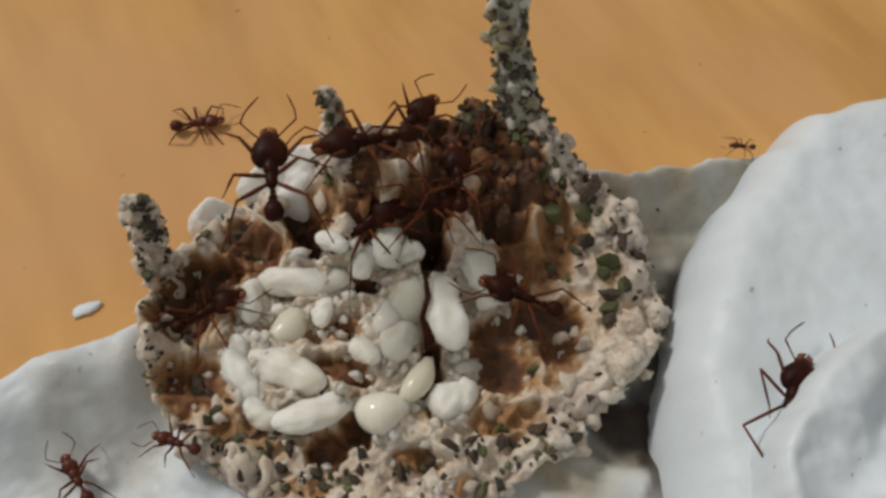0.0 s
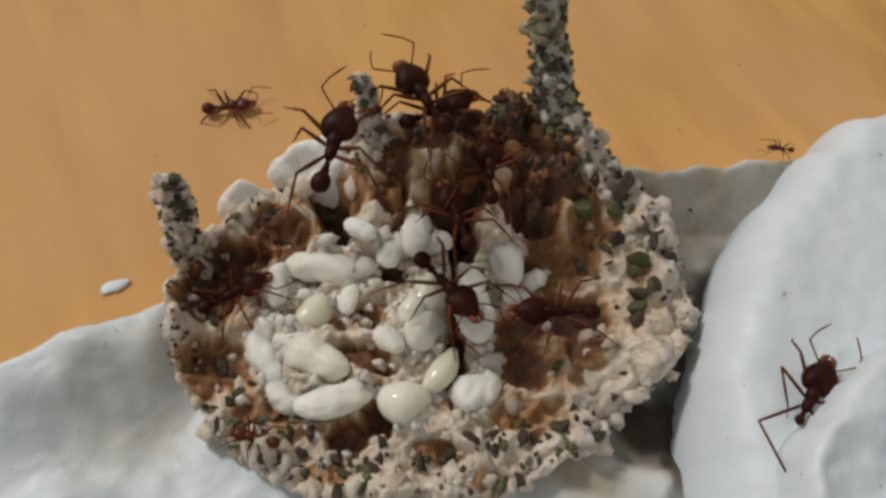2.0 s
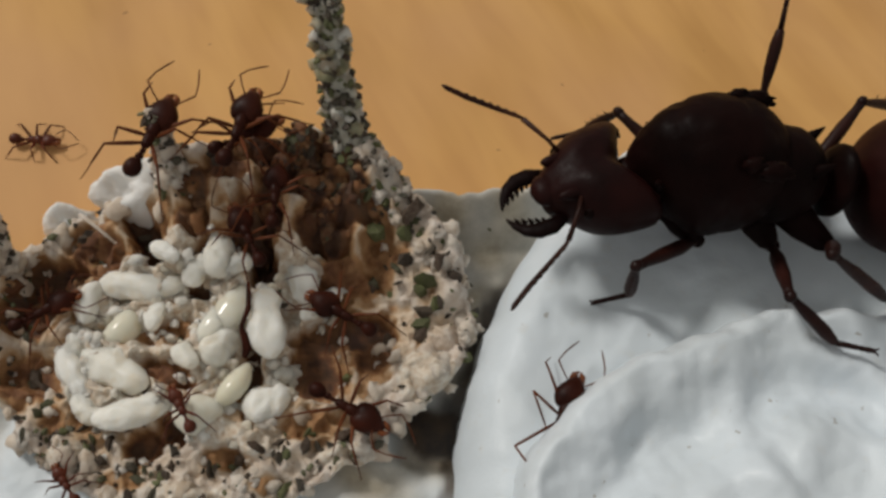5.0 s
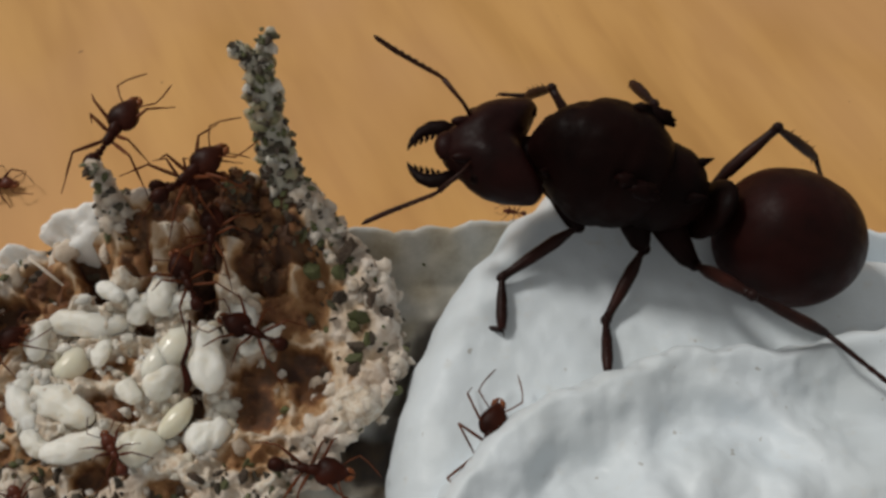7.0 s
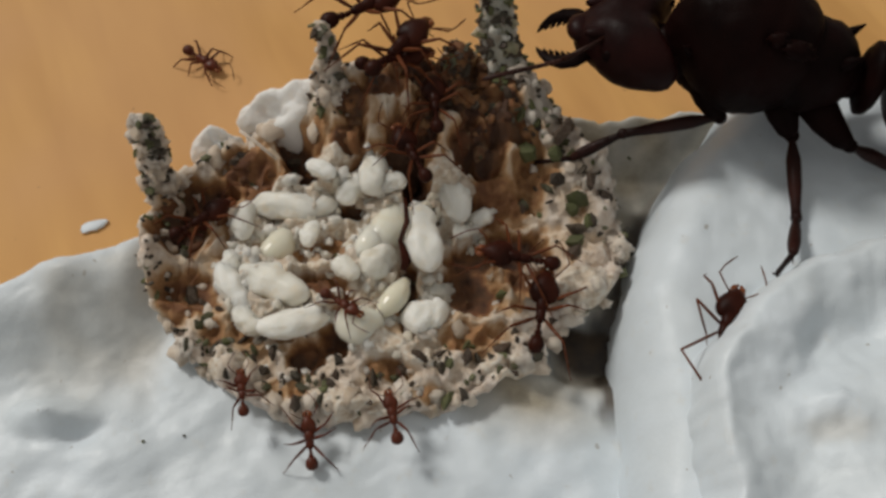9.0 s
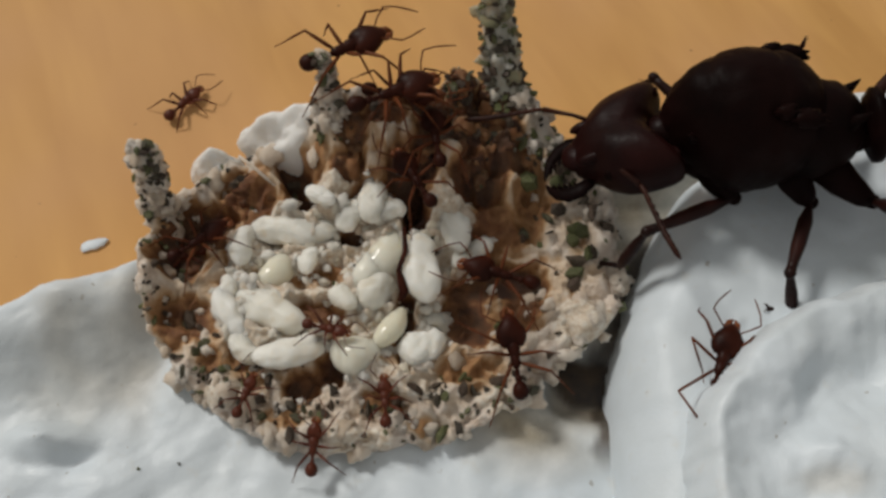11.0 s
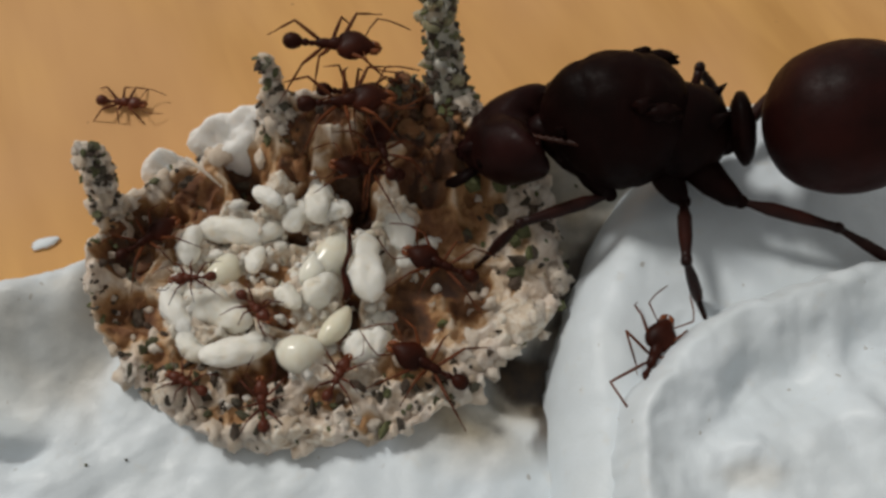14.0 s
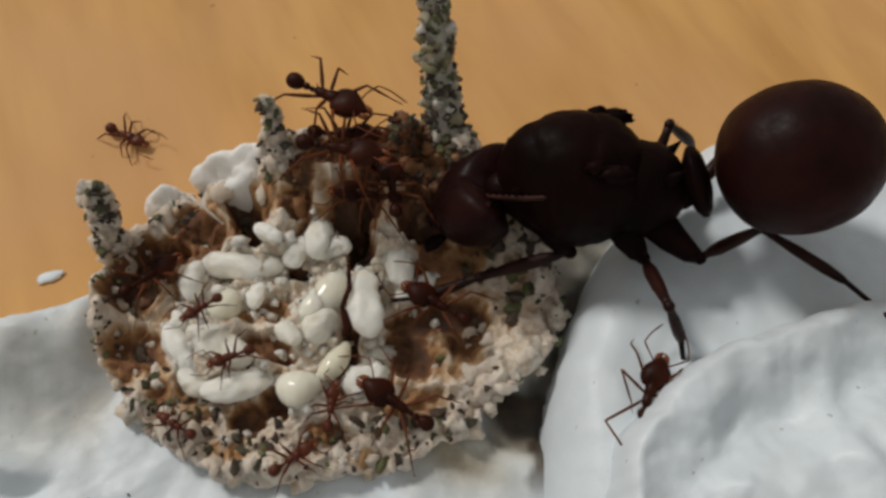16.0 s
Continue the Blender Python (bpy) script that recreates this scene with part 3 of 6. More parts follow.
# egg clumps and white threads between the brood
eggs = Shape()
laid = 0
while laid < 40:
    x, y = rng.gauss(-3.6, 4.0), rng.gauss(-4.6, 3.4)
    z, stain_shade, d = fungus_point(x, y)
    if d < 2.2 or rng.random() < 0.8 * stain_shade:
        continue
    for _ in range(rng.choice((1, 1, 2, 4))):
        tuft(eggs, x + rng.uniform(-0.3, 0.3), y + rng.uniform(-0.3, 0.3), z + rng.uniform(-0.2, 0.05), rng.uniform(0.14, 0.36))
    laid += 1

# crumbly brown fungus on the rear wall and in the hollows
crumbly = Shape()
spots = 0
while spots < 90:
    x, y = (rng.gauss(-0.5, 3.6), rng.gauss(3.6, 1.5)) if spots % 3 else (rng.gauss(-11.0, 2.4), rng.gauss(-1.4, 2.2))
    z, stain_shade, d = fungus_point(x, y)
    if d < 0.5 or stain_shade < 0.4:
        continue
    r = rng.uniform(0.2, 0.6)
    tuft(crumbly, x, y, z - r * rng.uniform(0.3, 0.7), r)
    spots += 1
crumbly_part = part("brown_fungus", crumbly.mesh("brown_fungus", BROWN_TUFT), garden, "crumbly brown fungus lumps")
tagged(crumbly_part, kind="stuff")

# leaf fragments on the rim and in the mass
made = 0
while made < 105:
    x, y = rng.uniform(-16, 12.4), rng.uniform(-13.8, 8)
    z, stain_shade, d = fungus_point(x, y)
    if d < 0.6 or rng.random() > (0.9 if d < 1.9 else 0.28 if d < 3.6 else 0.05) + 0.35 * (x > 4.5 and y > -3):
        continue
    fragment(x, y, z + rng.uniform(-0.05, 0.12), rng.choice((0.14, 0.18, 0.24, 0.30, 0.38)), 0.8)
    made += 1
for _ in range(42):
    x = rng.uniform(-12.5, 6.5)
    y = curve_at(x, [(-12.5, -7.0), (-10, -9.3), (-7, -10.4), (-3, -10.7), (1, -10.0), (4.5, -8.9), (6.5, -7.6)]) + rng.gauss(0, 0.55)
    fragment(x, y, fungus_point(x, y)[0] + 0.05, rng.choice((0.16, 0.22, 0.28, 0.34)), 0.7)


def shard(shape, x, y, z, r):
    """A flat angular scrap of leaf."""
    turn = Euler((rng.uniform(-0.7, 0.7), rng.uniform(-0.7, 0.7), rng.uniform(0, 6.28))).to_matrix()
    n = rng.choice((4, 5, 6))
    rim = [(math.cos(6.283 * k / n) * r * rng.uniform(0.7, 1.4), math.sin(6.283 * k / n) * r * rng.uniform(0.4, 0.9)) for k in range(n)]
    verts = [turn @ Vector((a, b, 0.25 * r * rng.uniform(0.6, 1.4))) for a, b in rim] + [turn @ Vector((a * 1.1, b * 1.1, -0.3 * r)) for a, b in rim]
    faces = [tuple(range(n)), tuple(range(2 * n - 1, n - 1, -1))] + [(k, k + n, (k + 1) % n + n, (k + 1) % n) for k in range(n)]
    shape.add([(p.x + x, p.y + y, p.z + z) for p in verts], faces)


litter = Shape()
small = 0
while small < 110:
    k = small % 3
    x, y = (rng.uniform(4.0, 11.6), rng.uniform(-4.5, 6.5)) if k == 0 else (rng.uniform(-15.6, -13.6), rng.uniform(-9.5, 0.5)) if k == 1 else (rng.uniform(-12, 9), rng.uniform(-13, -8.5))
    z, stain_shade, d = fungus_point(x, y)
    if d < 0.5 or d > 3.2:
        continue
    shard(litter, x, y, z + rng.uniform(0.0, 0.10), rng.uniform(0.08, 0.24))
    small += 1
for _ in range(45):
    x, y = rng.gauss(4.2, 1.6), rng.gauss(4.6, 1.2)
    z, stain_shade, d = fungus_point(x, y)
    if d > 0.1:
        shard(litter, x, y, z + 0.1, rng.uniform(0.15, 0.42))


def spire(points, radii, specks, flesh=None):
    """A leaning column of tufts round a core, set with leaf fragments."""
    core = Shape()
    path = [Vector(p) for p in points]
    core.tube([p + Vector((0.15 * nz(i, 1.0), 0.15 * nz(i, 2.0), 0)) for i, p in enumerate(path)], [r * 0.85 for r in radii], 10)
    for i in range(len(path) - 1):
        steps_here = max(3, int((path[i + 1] - path[i]).length / 0.16))
        for k in range(steps_here):
            f = k / steps_here
            p, r = path[i].lerp(path[i + 1], f), radii[i] + (radii[i + 1] - radii[i]) * f
            for _ in range(3):
                a = rng.uniform(0, 6.28)
                out = rng.uniform(0.55, 0.95)
                tuft(core, p.x + math.cos(a) * r * out, p.y + math.sin(a) * r * out, p.z, rng.choice((0.12, 0.16, 0.22, 0.3, 0.4)) * (0.6 + 0.5 * r))
    part("spire", core.mesh("spire", flesh or SPIRE_TUFT), garden, "pale upright spire of fungus")
    for _ in range(specks):
        f = rng.uniform(0, len(path) - 1.001)
        i = int(f)
        p, r = path[i].lerp(path[i + 1], f - i), radii[i] + (radii[i + 1] - radii[i]) * (f - i)
        a = rng.uniform(-2.7, -0.4) if rng.random() < 0.75 else rng.uniform(0, 6.28)
        fragment(p.x + math.cos(a) * r * 0.98, p.y + math.sin(a) * r * 0.98, p.z, rng.uniform(0.18, 0.36), 0.8)
        for _ in range(2):
            b, lift = rng.uniform(-3.3, 0.2), rng.uniform(-0.5, 0.5)
            shard(litter, p.x + math.cos(b) * r * 1.02, p.y + math.sin(b) * r * 1.02, p.z + lift, rng.uniform(0.12, 0.30))


spire([(-14.7, -0.6, 3.0), (-14.6, 0.1, 5.0), (-14.5, 0.4, 6.6), (-14.6, 0.6, 8.0), (-14.6, 0.7, 8.7)], [1.0, 0.8, 0.75, 0.7, 0.35], 20, TUFT)
spire([(-4.9, 4.0, 6.5), (-5.1, 4.3, 8.6), (-5.2, 4.6, 10.6), (-5.5, 4.8, 11.4)], [1.3, 0.8, 0.45, 0.28], 14, TUFT)
spire([(4.4, 5.6, 5.0), (4.25, 6.4, 7.4), (3.85, 7.4, 9.4), (3.35, 8.8, 11.4), (3.25, 10.0, 13.3), (3.15, 10.5, 14.0)], [1.7, 1.2, 1.0, 0.95, 0.75, 0.5], 62)
spire([(3.2, 10.3, 13.6), (3.65, 11.0, 14.6), (3.85, 11.3, 15.0)], [0.5, 0.4, 0.25], 8)
spire([(3.1, 10.3, 13.6), (2.25, 10.6, 14.3), (1.95, 10.7, 14.5)], [0.5, 0.35, 0.2], 6)
spire([(8.6, 2.2, 3.6), (7.2, 3.6, 4.8), (5.8, 5.0, 6.4), (4.8, 6.0, 8.0)], [0.7, 1.0, 1.1, 0.8], 28, TUFT)
spire([(1.6, 5.4, 7.0), (1.7, 5.8, 8.6), (1.8, 6.0, 9.4)], [0.9, 0.65, 0.35], 8, BROWN_TUFT)
litter_part = part("leaf_litter", litter.mesh("leaf_litter", LITTER, False), garden, "small dark and green leaf litter")
tagged(litter_part, kind="stuff")
stuff = part("mycelium_fluff", tufts.mesh("mycelium_fluff", TUFT), garden, "cream tufts of mycelium")
tagged(stuff, kind="stuff")
# single large fragments: x, y, size
for x, y, size in [(-11.7, -9.3, 0.35), (-14.4, -7.6, 0.3), (-7.5, -8.5, 0.55), (-7.1, -9.5, 0.45), (-7.0, -8.0, 0.3), (-7.7, -10.3, 0.4), (-5.9, -10.7, 0.35), (-5.2, -10.8, 0.3), (-4.4, -12.0, 0.3), (-3.8, -10.6, 0.35), (-1.9, -10.7, 0.45),
                   (3.4, -9.1, 0.35), (4.6, -8.5, 0.6), (4.6, -5.4, 0.45), (1.6, -10.0, 0.45), (2.0, -11.5, 0.4), (2.8, -11.3, 0.35), (5.7, -0.2, 0.4), (-10.4, 1.9, 0.55)]:
    fragment(x, y, fungus_point(x, y)[0] + 0.1, size, 0.8)
for x, y, size in [(7.5, 3.0, 0.7), (7.6, 0.7, 0.6), (7.0, 0.4, 0.4), (9.4, 0.7, 0.5), (8.6, -0.4, 0.65), (8.4, -0.9, 0.5), (10.3, 0.0, 0.6), (8.8, -2.1, 0.7), (8.3, -2.7, 0.6), (8.5, -3.2, 0.6), (9.3, -1.7, 0.45), (5.7, 2.0, 0.6),
                   (7.4, 2.0, 0.5), (-11.3, -8.2, 0.3), (-10.3, -9.2, 0.4), (-9.8, -9.0, 0.35), (0.2, 6.6, 0.45), (-12.3, -5.9, 0.3), (-11.5, -6.6, 0.3), (6.5, -9.0, 0.4)]:
    fragment(x, y, fungus_point(x, y)[0] + 0.1, size, 0.8)


fiber = Shape().tube([(-9.9, 1.6, 6.7), (-9.0, 1.0, 6.6), (-7.8, 0.2, 6.2)], [0.09, 0.10, 0.07], 7)
part("plant_fibre", fiber.mesh("plant_fibre", TUFT), garden, "thin straw-coloured plant fibre")
stalk = Shape().tube([(-0.8, -1.2, 5.0), (-0.6, -2.6, 4.9), (-0.9, -3.6, 4.6), (-0.5, -4.5, 4.1), (-0.7, -5.0, 3.8)], [0.10, 0.16, 0.14, 0.30, 0.15], 8)
part("stalk", stalk.mesh("stalk", WORKER_DARK), garden, "dark brown stalk between the brood")


# ---- crumbs and a flake ----
def crumb(x, y, z, size, label, stuff_of):
    ob = new("crumb", rng.choice(FRAGMENTS))
    ob.matrix_basis = at(x, y, z, 0, 0, rng.uniform(0, 360)) @ Matrix.Diagonal((size, size * 0.8, size * 0.5, 1))
    return tagged(ob, label, "crumb", stuff_of)


for x, y in ((12.9, 0.6),):
    crumb(x, y, mound_height(x, y) + 0.02, rng.uniform(0.07, 0.11), "tiny dark soil crumb on the white plaster mound", "crumbs on plaster")
for x, y in ((-11.2, -13.8), (-13.2, -14.2), (12.2, 4.2)):
    crumb(x, y, slab_height(x, y) + 0.02, rng.uniform(0.08, 0.12), "tiny dark soil crumb on the plaster slab", "crumbs on plaster")
flake = Shape().blob((0, 0, 0), (0.85, 0.36, 0.13), lambda p: p * (1 + 0.5 * nz(p.x * 2, p.y * 2, 5)), 14, 10)
chip = new("plaster_flake", flake.mesh("plaster_flake", PLASTER))
chip.matrix_basis = at(-19.5, -0.9, 0.13, 0, 0, 24)
tagged(chip, "small white plaster flake on the wooden table", "flake")


# ---- fluffy white mycelium rising behind the rim ----
def fluff(x, y, top, rx, ry):
    def puff(p):
        return p * (1.0 + 0.30 * nz(p.x * 1.3 + x, p.y * 1.3, p.z * 1.3) + 0.10 * nz(p.x * 3 + x, p.y * 3, p.z * 3) + 0.035 * nz(p.x * 9 + x, p.y * 9, p.z * 9))

    heap = Shape().blob((x, y, top * 0.42), (rx, ry, top * 0.56), puff, 90, 60)
    part("mycelium_fluff", heap.mesh("mycelium_fluff", FLUFF), garden, "loose white heap of mycelium behind the rim")


fluff(-7.2, 4.4, 7.0, 3.3, 1.7)
fluff(-12.1, 2.9, 4.7, 1.7, 1.1)


# ---- brood ----
def pupa_shape(l, w, k):
    """An ant folded up under one skin: abdomen, thorax and head run softly into each other."""
    def folded(p):
        waist = 1 - 0.13 * math.exp(-((p.x - 0.30) / 0.20) ** 2)
        low = 1 + 0.26 * nz(p.x * 1.1 + k, p.y * 1.1, p.z * 1.1)
        limbs = 0.05 * abs(p.y) * max(0.0, p.z + 0.3) * math.sin(11 * p.x + 4 * abs(p.y) + k)
        r = waist * low + limbs + 0.15 * nz(p.x * 2.6 + k, p.y * 2.6, p.z * 2.6) + 0.05 * nz(p.x * 6 + k, p.y * 6, p.z * 6)
        end = 1 + 0.30 * (1 - abs(p.x)) * abs(p.x)
        return Vector((p.x, p.y * r * end + 0.25 * math.sin(1.7 * p.x + k), p.z * r * end))

    return Shape().blob((0, 0, 0), (0.49 * l, 0.46 * w, 0.36 * w), folded, 36, 36)


def larva_shape(l, w, k):
    """A smooth fat grub, bent like a bean and ringed faintly."""
    def bean(p):
        q = p * (1 + 0.05 * nz(p.x * 1.2 + k, p.y * 1.2, p.z * 1.2))
        ring = 1 + 0.012 * math.sin(16 * p.x)
        taper = (1 - 0.16 * smooth(0.0, 1.0, p.x)) * ring
        return Vector((q.x, q.y * taper + 0.30 * (p.x * p.x - 0.4), q.z * taper))

    return Shape().blob((0, 0, 0), (0.51 * l, 0.48 * w, 0.44 * w), bean, 32, 26)


def brood(name, shape, mat_, label, x, y, z, length, width, heading):
    base_y, base_z = y, z
    for _ in range(4):
        z = max(fungus_point(x, y)[0] + 0.07 * width, base_z + 0.09 * width)
        y = base_y - 0.58 * (z - base_z)
    for _ in range(7):
        a = rng.uniform(0, 6.28)
        c, sn = math.cos(radians(heading)), math.sin(radians(heading))
        u, v = rng.uniform(0.42, 0.62) * length * math.cos(a), rng.uniform(0.42, 0.68) * width * math.sin(a)
        ex, ey = x + u * c - v * sn, y + u * sn + v * c
        tuft(eggs, ex, ey, fungus_point(ex, ey)[0] + rng.uniform(-0.16, 0.05), rng.uniform(0.14, 0.38))
    ob = new(name, shape(length, width, rng.uniform(0, 90)).mesh(name, mat_))
    ob.matrix_basis = at(x, y, z, rng.uniform(-28, 28), rng.uniform(-8, 8), heading)
    return tagged(ob, label, name, "brood on the fungus")


def pupa(x, y, z, length, width, heading):
    return brood("pupa", pupa_shape, PUPA, "matt white ant pupa lying on the brown fungus", x, y, z, length, width, heading)


def larva(x, y, z, length, width, heading):
    return brood("larva", larva_shape, LARVA, "glossy ivory ant larva resting among white pupae", x, y, z, length, width, heading)


pupa(-7.10, -0.40, 2.6, 5.2, 2.0, 187)
larva(-7.74, -3.15, 2.7, 3.0, 1.8, 62)
pupa(-9.61, -1.86, 3.1, 2.7, 1.4, 85)
larva(-1.87, -2.21, 3.2, 3.6, 2.2, 65)
larva(-2.65, -3.10, 3.4, 2.5, 1.7, 72)
pupa(-1.97, -4.39, 3.6, 2.4, 1.9, 80)
pupa(0.40, -2.95, 3.9, 4.2, 2.1, 95)
pupa(1.77, -0.33, 4.0, 3.4, 1.8, 118)
pupa(-2.64, 0.47, 4.7, 2.4, 1.9, 60)
pupa(-1.60, 0.10, 4.5, 1.7, 1.5, 10)
pupa(-3.86, -0.22, 4.2, 2.0, 1.6, 30)
pupa(-5.50, 0.70, 4.6, 2.0, 1.1, -40)
pupa(-7.60, -5.60, 3.0, 4.7, 2.1, -33)
pupa(-9.75, -6.00, 2.9, 3.4, 1.5, -62)
pupa(-6.10, -7.80, 3.0, 4.0, 1.8, 14)
pupa(-8.60, -7.60, 2.7, 2.6, 1.5, -50)
larva(-1.09, -6.28, 3.2, 2.7, 1.4, 62)
pupa(0.58, -6.90, 2.6, 2.7, 2.1, 10)
larva(-2.80, -7.52, 2.5, 2.6, 2.3, 0)
pupa(1.10, -5.25, 2.0, 1.4, 1.1, -10)
pupa(3.39, -1.17, 3.2, 1.6, 1.2, 20)
pupa(2.60, -1.90, 3.0, 1.6, 1.1, 30)
pupa(-3.70, -4.90, 3.6, 1.8, 1.2, -20)
pupa(-5.90, -2.60, 3.2, 1.8, 1.2, 70)
pupa(-10.3, -4.60, 2.9, 2.0, 1.3, 75)

egg_part = part("egg_clump", eggs.mesh("egg_clump", EGG), garden, "small white egg clumps and threads")
tagged(egg_part, kind="stuff")

# ---- ants ----
def leg_shape(hip_out, knee, foot, r, n=8):
    """One leg from its hip at the origin: femur, tibia and tarsus."""
    k, f = Vector(knee), Vector(foot)
    ankle = k.lerp(f, 0.55)
    toe = f + Vector((0, (f.y - ankle.y) * 0.05, 0))
    s = Shape()
    s.tube([(0, 0, 0), k * 0.12, k * 0.35, k * 0.75, k * 0.95, k], [r * 0.9, r * 1.0, r * 1.35, r * 1.1, r * 0.8, r * 0.9], n)
    s.tube([k, k.lerp(ankle, 0.15), k.lerp(ankle, 0.6), ankle], [r * 0.75, r * 0.65, r * 0.8, r * 0.6], n)
    s.tube([ankle, ankle.lerp(f, 0.4) + Vector((0, 0, -0.01)), f, toe], [r * 0.5, r * 0.38, r * 0.32, r * 0.2], n)
    return s


def heart(lobe, taper=0.30):
    """A head widened behind into two lobes, narrowed in front."""
    def bend(p):
        w = 1.0 + 0.22 * smooth(0.5, -0.6, p.x) - taper * smooth(-0.1, 1.0, p.x)
        x = p.x
        if p.x < 0:
            x = p.x * (1 + lobe * min(1, abs(p.y) * 1.6) - 0.12)
        return Vector((x, p.y * w, p.z * (1 - 0.2 * smooth(0.2, 1, p.x))))
    return bend


def add_parts(root, shell, limb, jaw, big):
    """Body parts of a worker; head centre to gaster centre is about 1 mm."""
    h = 1.15 if big else 0.9
    part("head", Shape().blob((0.43, 0, 0.02), (0.25 * h, 0.192 * h, 0.145 * h), heart(0.30, 0.36), 24, 16).mesh("head", shell), root)
    w = 1.0 if big else 1.3
    s = Shape().blob((0.14, 0, 0.03), (0.16, 0.105 * w, 0.10 * w)).blob((-0.04, 0, 0.015), (0.17, 0.082 * w, 0.08 * w))
    for sy in (-1, 1):
        s.tube([(0.18, sy * 0.05, 0.09), (0.19, sy * 0.075, 0.15)], [0.018, 0.003], 6)
        s.tube([(-0.13, sy * 0.03, 0.06), (-0.18, sy * 0.045, 0.12)], [0.016, 0.003], 6)
    part("thorax", s.mesh("thorax", shell), root)
    petiole = part("petiole", Shape().blob((-0.24, 0, 0.0), (0.07, 0.04, 0.05)).blob((-0.34, 0, 0.01), (0.065, 0.06, 0.06)).mesh("petiole", shell), root)
    part("gaster", Shape().blob((-0.53, 0, 0.02), (0.155 if big else 0.18, 0.13 if big else 0.16, 0.125 if big else 0.15), lambda p: Vector((p.x, p.y * (1 - 0.15 * p.x), p.z)), 20, 14).mesh("gaster", shell), root)
    for sy in (-1, 1):
        part("mandible", Shape().tube([(0.62 * (h * 0.3 + 0.7), sy * 0.07, 0), (0.71 * (h * 0.3 + 0.7), sy * 0.062, -0.01), (0.78 * (h * 0.3 + 0.7), sy * 0.015, -0.015)], [0.060, 0.052, 0.012], 8).mesh("mandible", jaw), root)
        part("eye", Shape().blob((0.49, sy * 0.135 * h, 0.06), (0.025, 0.018, 0.025), None, 10, 8).mesh("eye", shell), root)
        a = Shape().tube([(0, 0, 0), (0.12, sy * 0.16, 0.07), (0.26, sy * 0.30, 0.09)], [0.012, 0.012, 0.015], 7)
        a.tube([(0.26, sy * 0.30, 0.09), (0.44, sy * 0.26, 0.06), (0.62, sy * 0.18, 0.01), (0.74, sy * 0.12, -0.03)], [0.011, 0.012, 0.014, 0.008], 7)
        part("antenna", a.mesh("antenna", limb), root, m=at(0.53, sy * 0.07, 0.06))
        for x, dx in ((0.17, 0.30), (0.04, 0.02), (-0.08, -0.34)):
            q = 1.0 if big else 0.90
            k = (dx * 0.98 * q, sy * 0.39 * q, 0.19)
            f = (dx * 2.3 * q, sy * 0.69 * q, -0.26)
            part("leg", leg_shape(0, k, f, 0.025 if big else 0.030).mesh("leg", limb), root, m=at(x, sy * 0.05, -0.03))


def worker(shell, limb, jaw, label, big):
    root = new("ant")
    add_parts(root, shell, limb, jaw, big)
    return tagged(root, label, "ant", "worker ants")


def long_legged(label):
    """A worker whose gaster is tucked under and whose legs are spread in wide bends."""
    root = worker(WORKER_DARK, WORKER_LIMB, MANDIBLE, label, True)
    for o in root.children:
        o.matrix_basis = at(-0.11, 0, 0) @ o.matrix_basis
        if o.name.split(".")[0] == "gaster":
            o.matrix_basis = at(-0.12, 0, -0.08) @ Matrix.Diagonal((0.5, 0.5, 0.5, 1))
    legs = [o for o in root.children if o.name.split(".")[0] == "leg"]
    bends = {1: (((0.36, 0.36, 0.2), (0.60, 0.50, -0.05), (0.80, 0.46, -0.28)), ((0.11, 0.50, 0.24), (-0.18, 0.16, -0.1), (-0.28, 0.06, -0.28)), ((-0.66, 0.44, 0.22), (-0.98, -0.20, -0.08), (-1.50, -0.62, -0.28))),
             -1: (((0.30, -0.22, 0.2), (0.52, -0.30, 0.0), (0.62, -0.36, -0.2)), ((0.06, -0.28, 0.2), (0.04, -0.36, 0.0), (0.0, -0.42, -0.1)), ((-0.25, -0.24, 0.1), (-0.30, -0.32, 0.0), (-0.34, -0.40, -0.1)))}
    for i, leg in enumerate(legs):
        knee, ankle, foot = (Vector(p) for p in bends[-1 if i < 3 else 1][i % 3])
        s = Shape().tube([(0, 0, 0), knee * 0.3, knee * 0.9, knee], [0.020, 0.027, 0.022, 0.018], 8)
        s.tube([knee, knee.lerp(ankle, 0.6), ankle], [0.017, 0.020, 0.015], 8)
        s.tube([ankle, ankle.lerp(foot, 0.5), foot], [0.012, 0.009, 0.006], 8)
        leg.data = s.mesh("leg", WORKER_LIMB)
    return root


MAJOR = worker(WORKER_DARK, WORKER_LIMB, MANDIBLE, "dark brown leafcutter worker ant standing on the fungus", True)
MINOR = worker(WORKER_RED, WORKER_RED, MANDIBLE, "small red-brown leafcutter worker ant on the fungus", False)


# where each leg leaves the body: root x, then hip; lengths of thigh, shin and foot
QUEEN_HIPS = {"front": (3.7, 2.5, 2.1, -2.7), "middle": (-0.1, -1.3, 2.2, -2.9), "hind": (-1.9, -4.1, 2.5, -2.5)}
QUEEN_LIMBS = {"front": (5.1, 3.1, 2.0), "middle": (4.5, 3.4, 1.8), "hind": (4.9, 5.0, 4.0)}
# half the head's outline seen from above, angle from the front and reach from its middle
HEAD_OUTLINE = [(0, 2.35), (14, 2.40), (30, 2.22), (48, 2.10), (70, 2.32), (95, 2.72), (116, 3.20), (129, 3.68), (136, 3.55), (148, 2.45), (165, 1.75), (180, 1.65)]


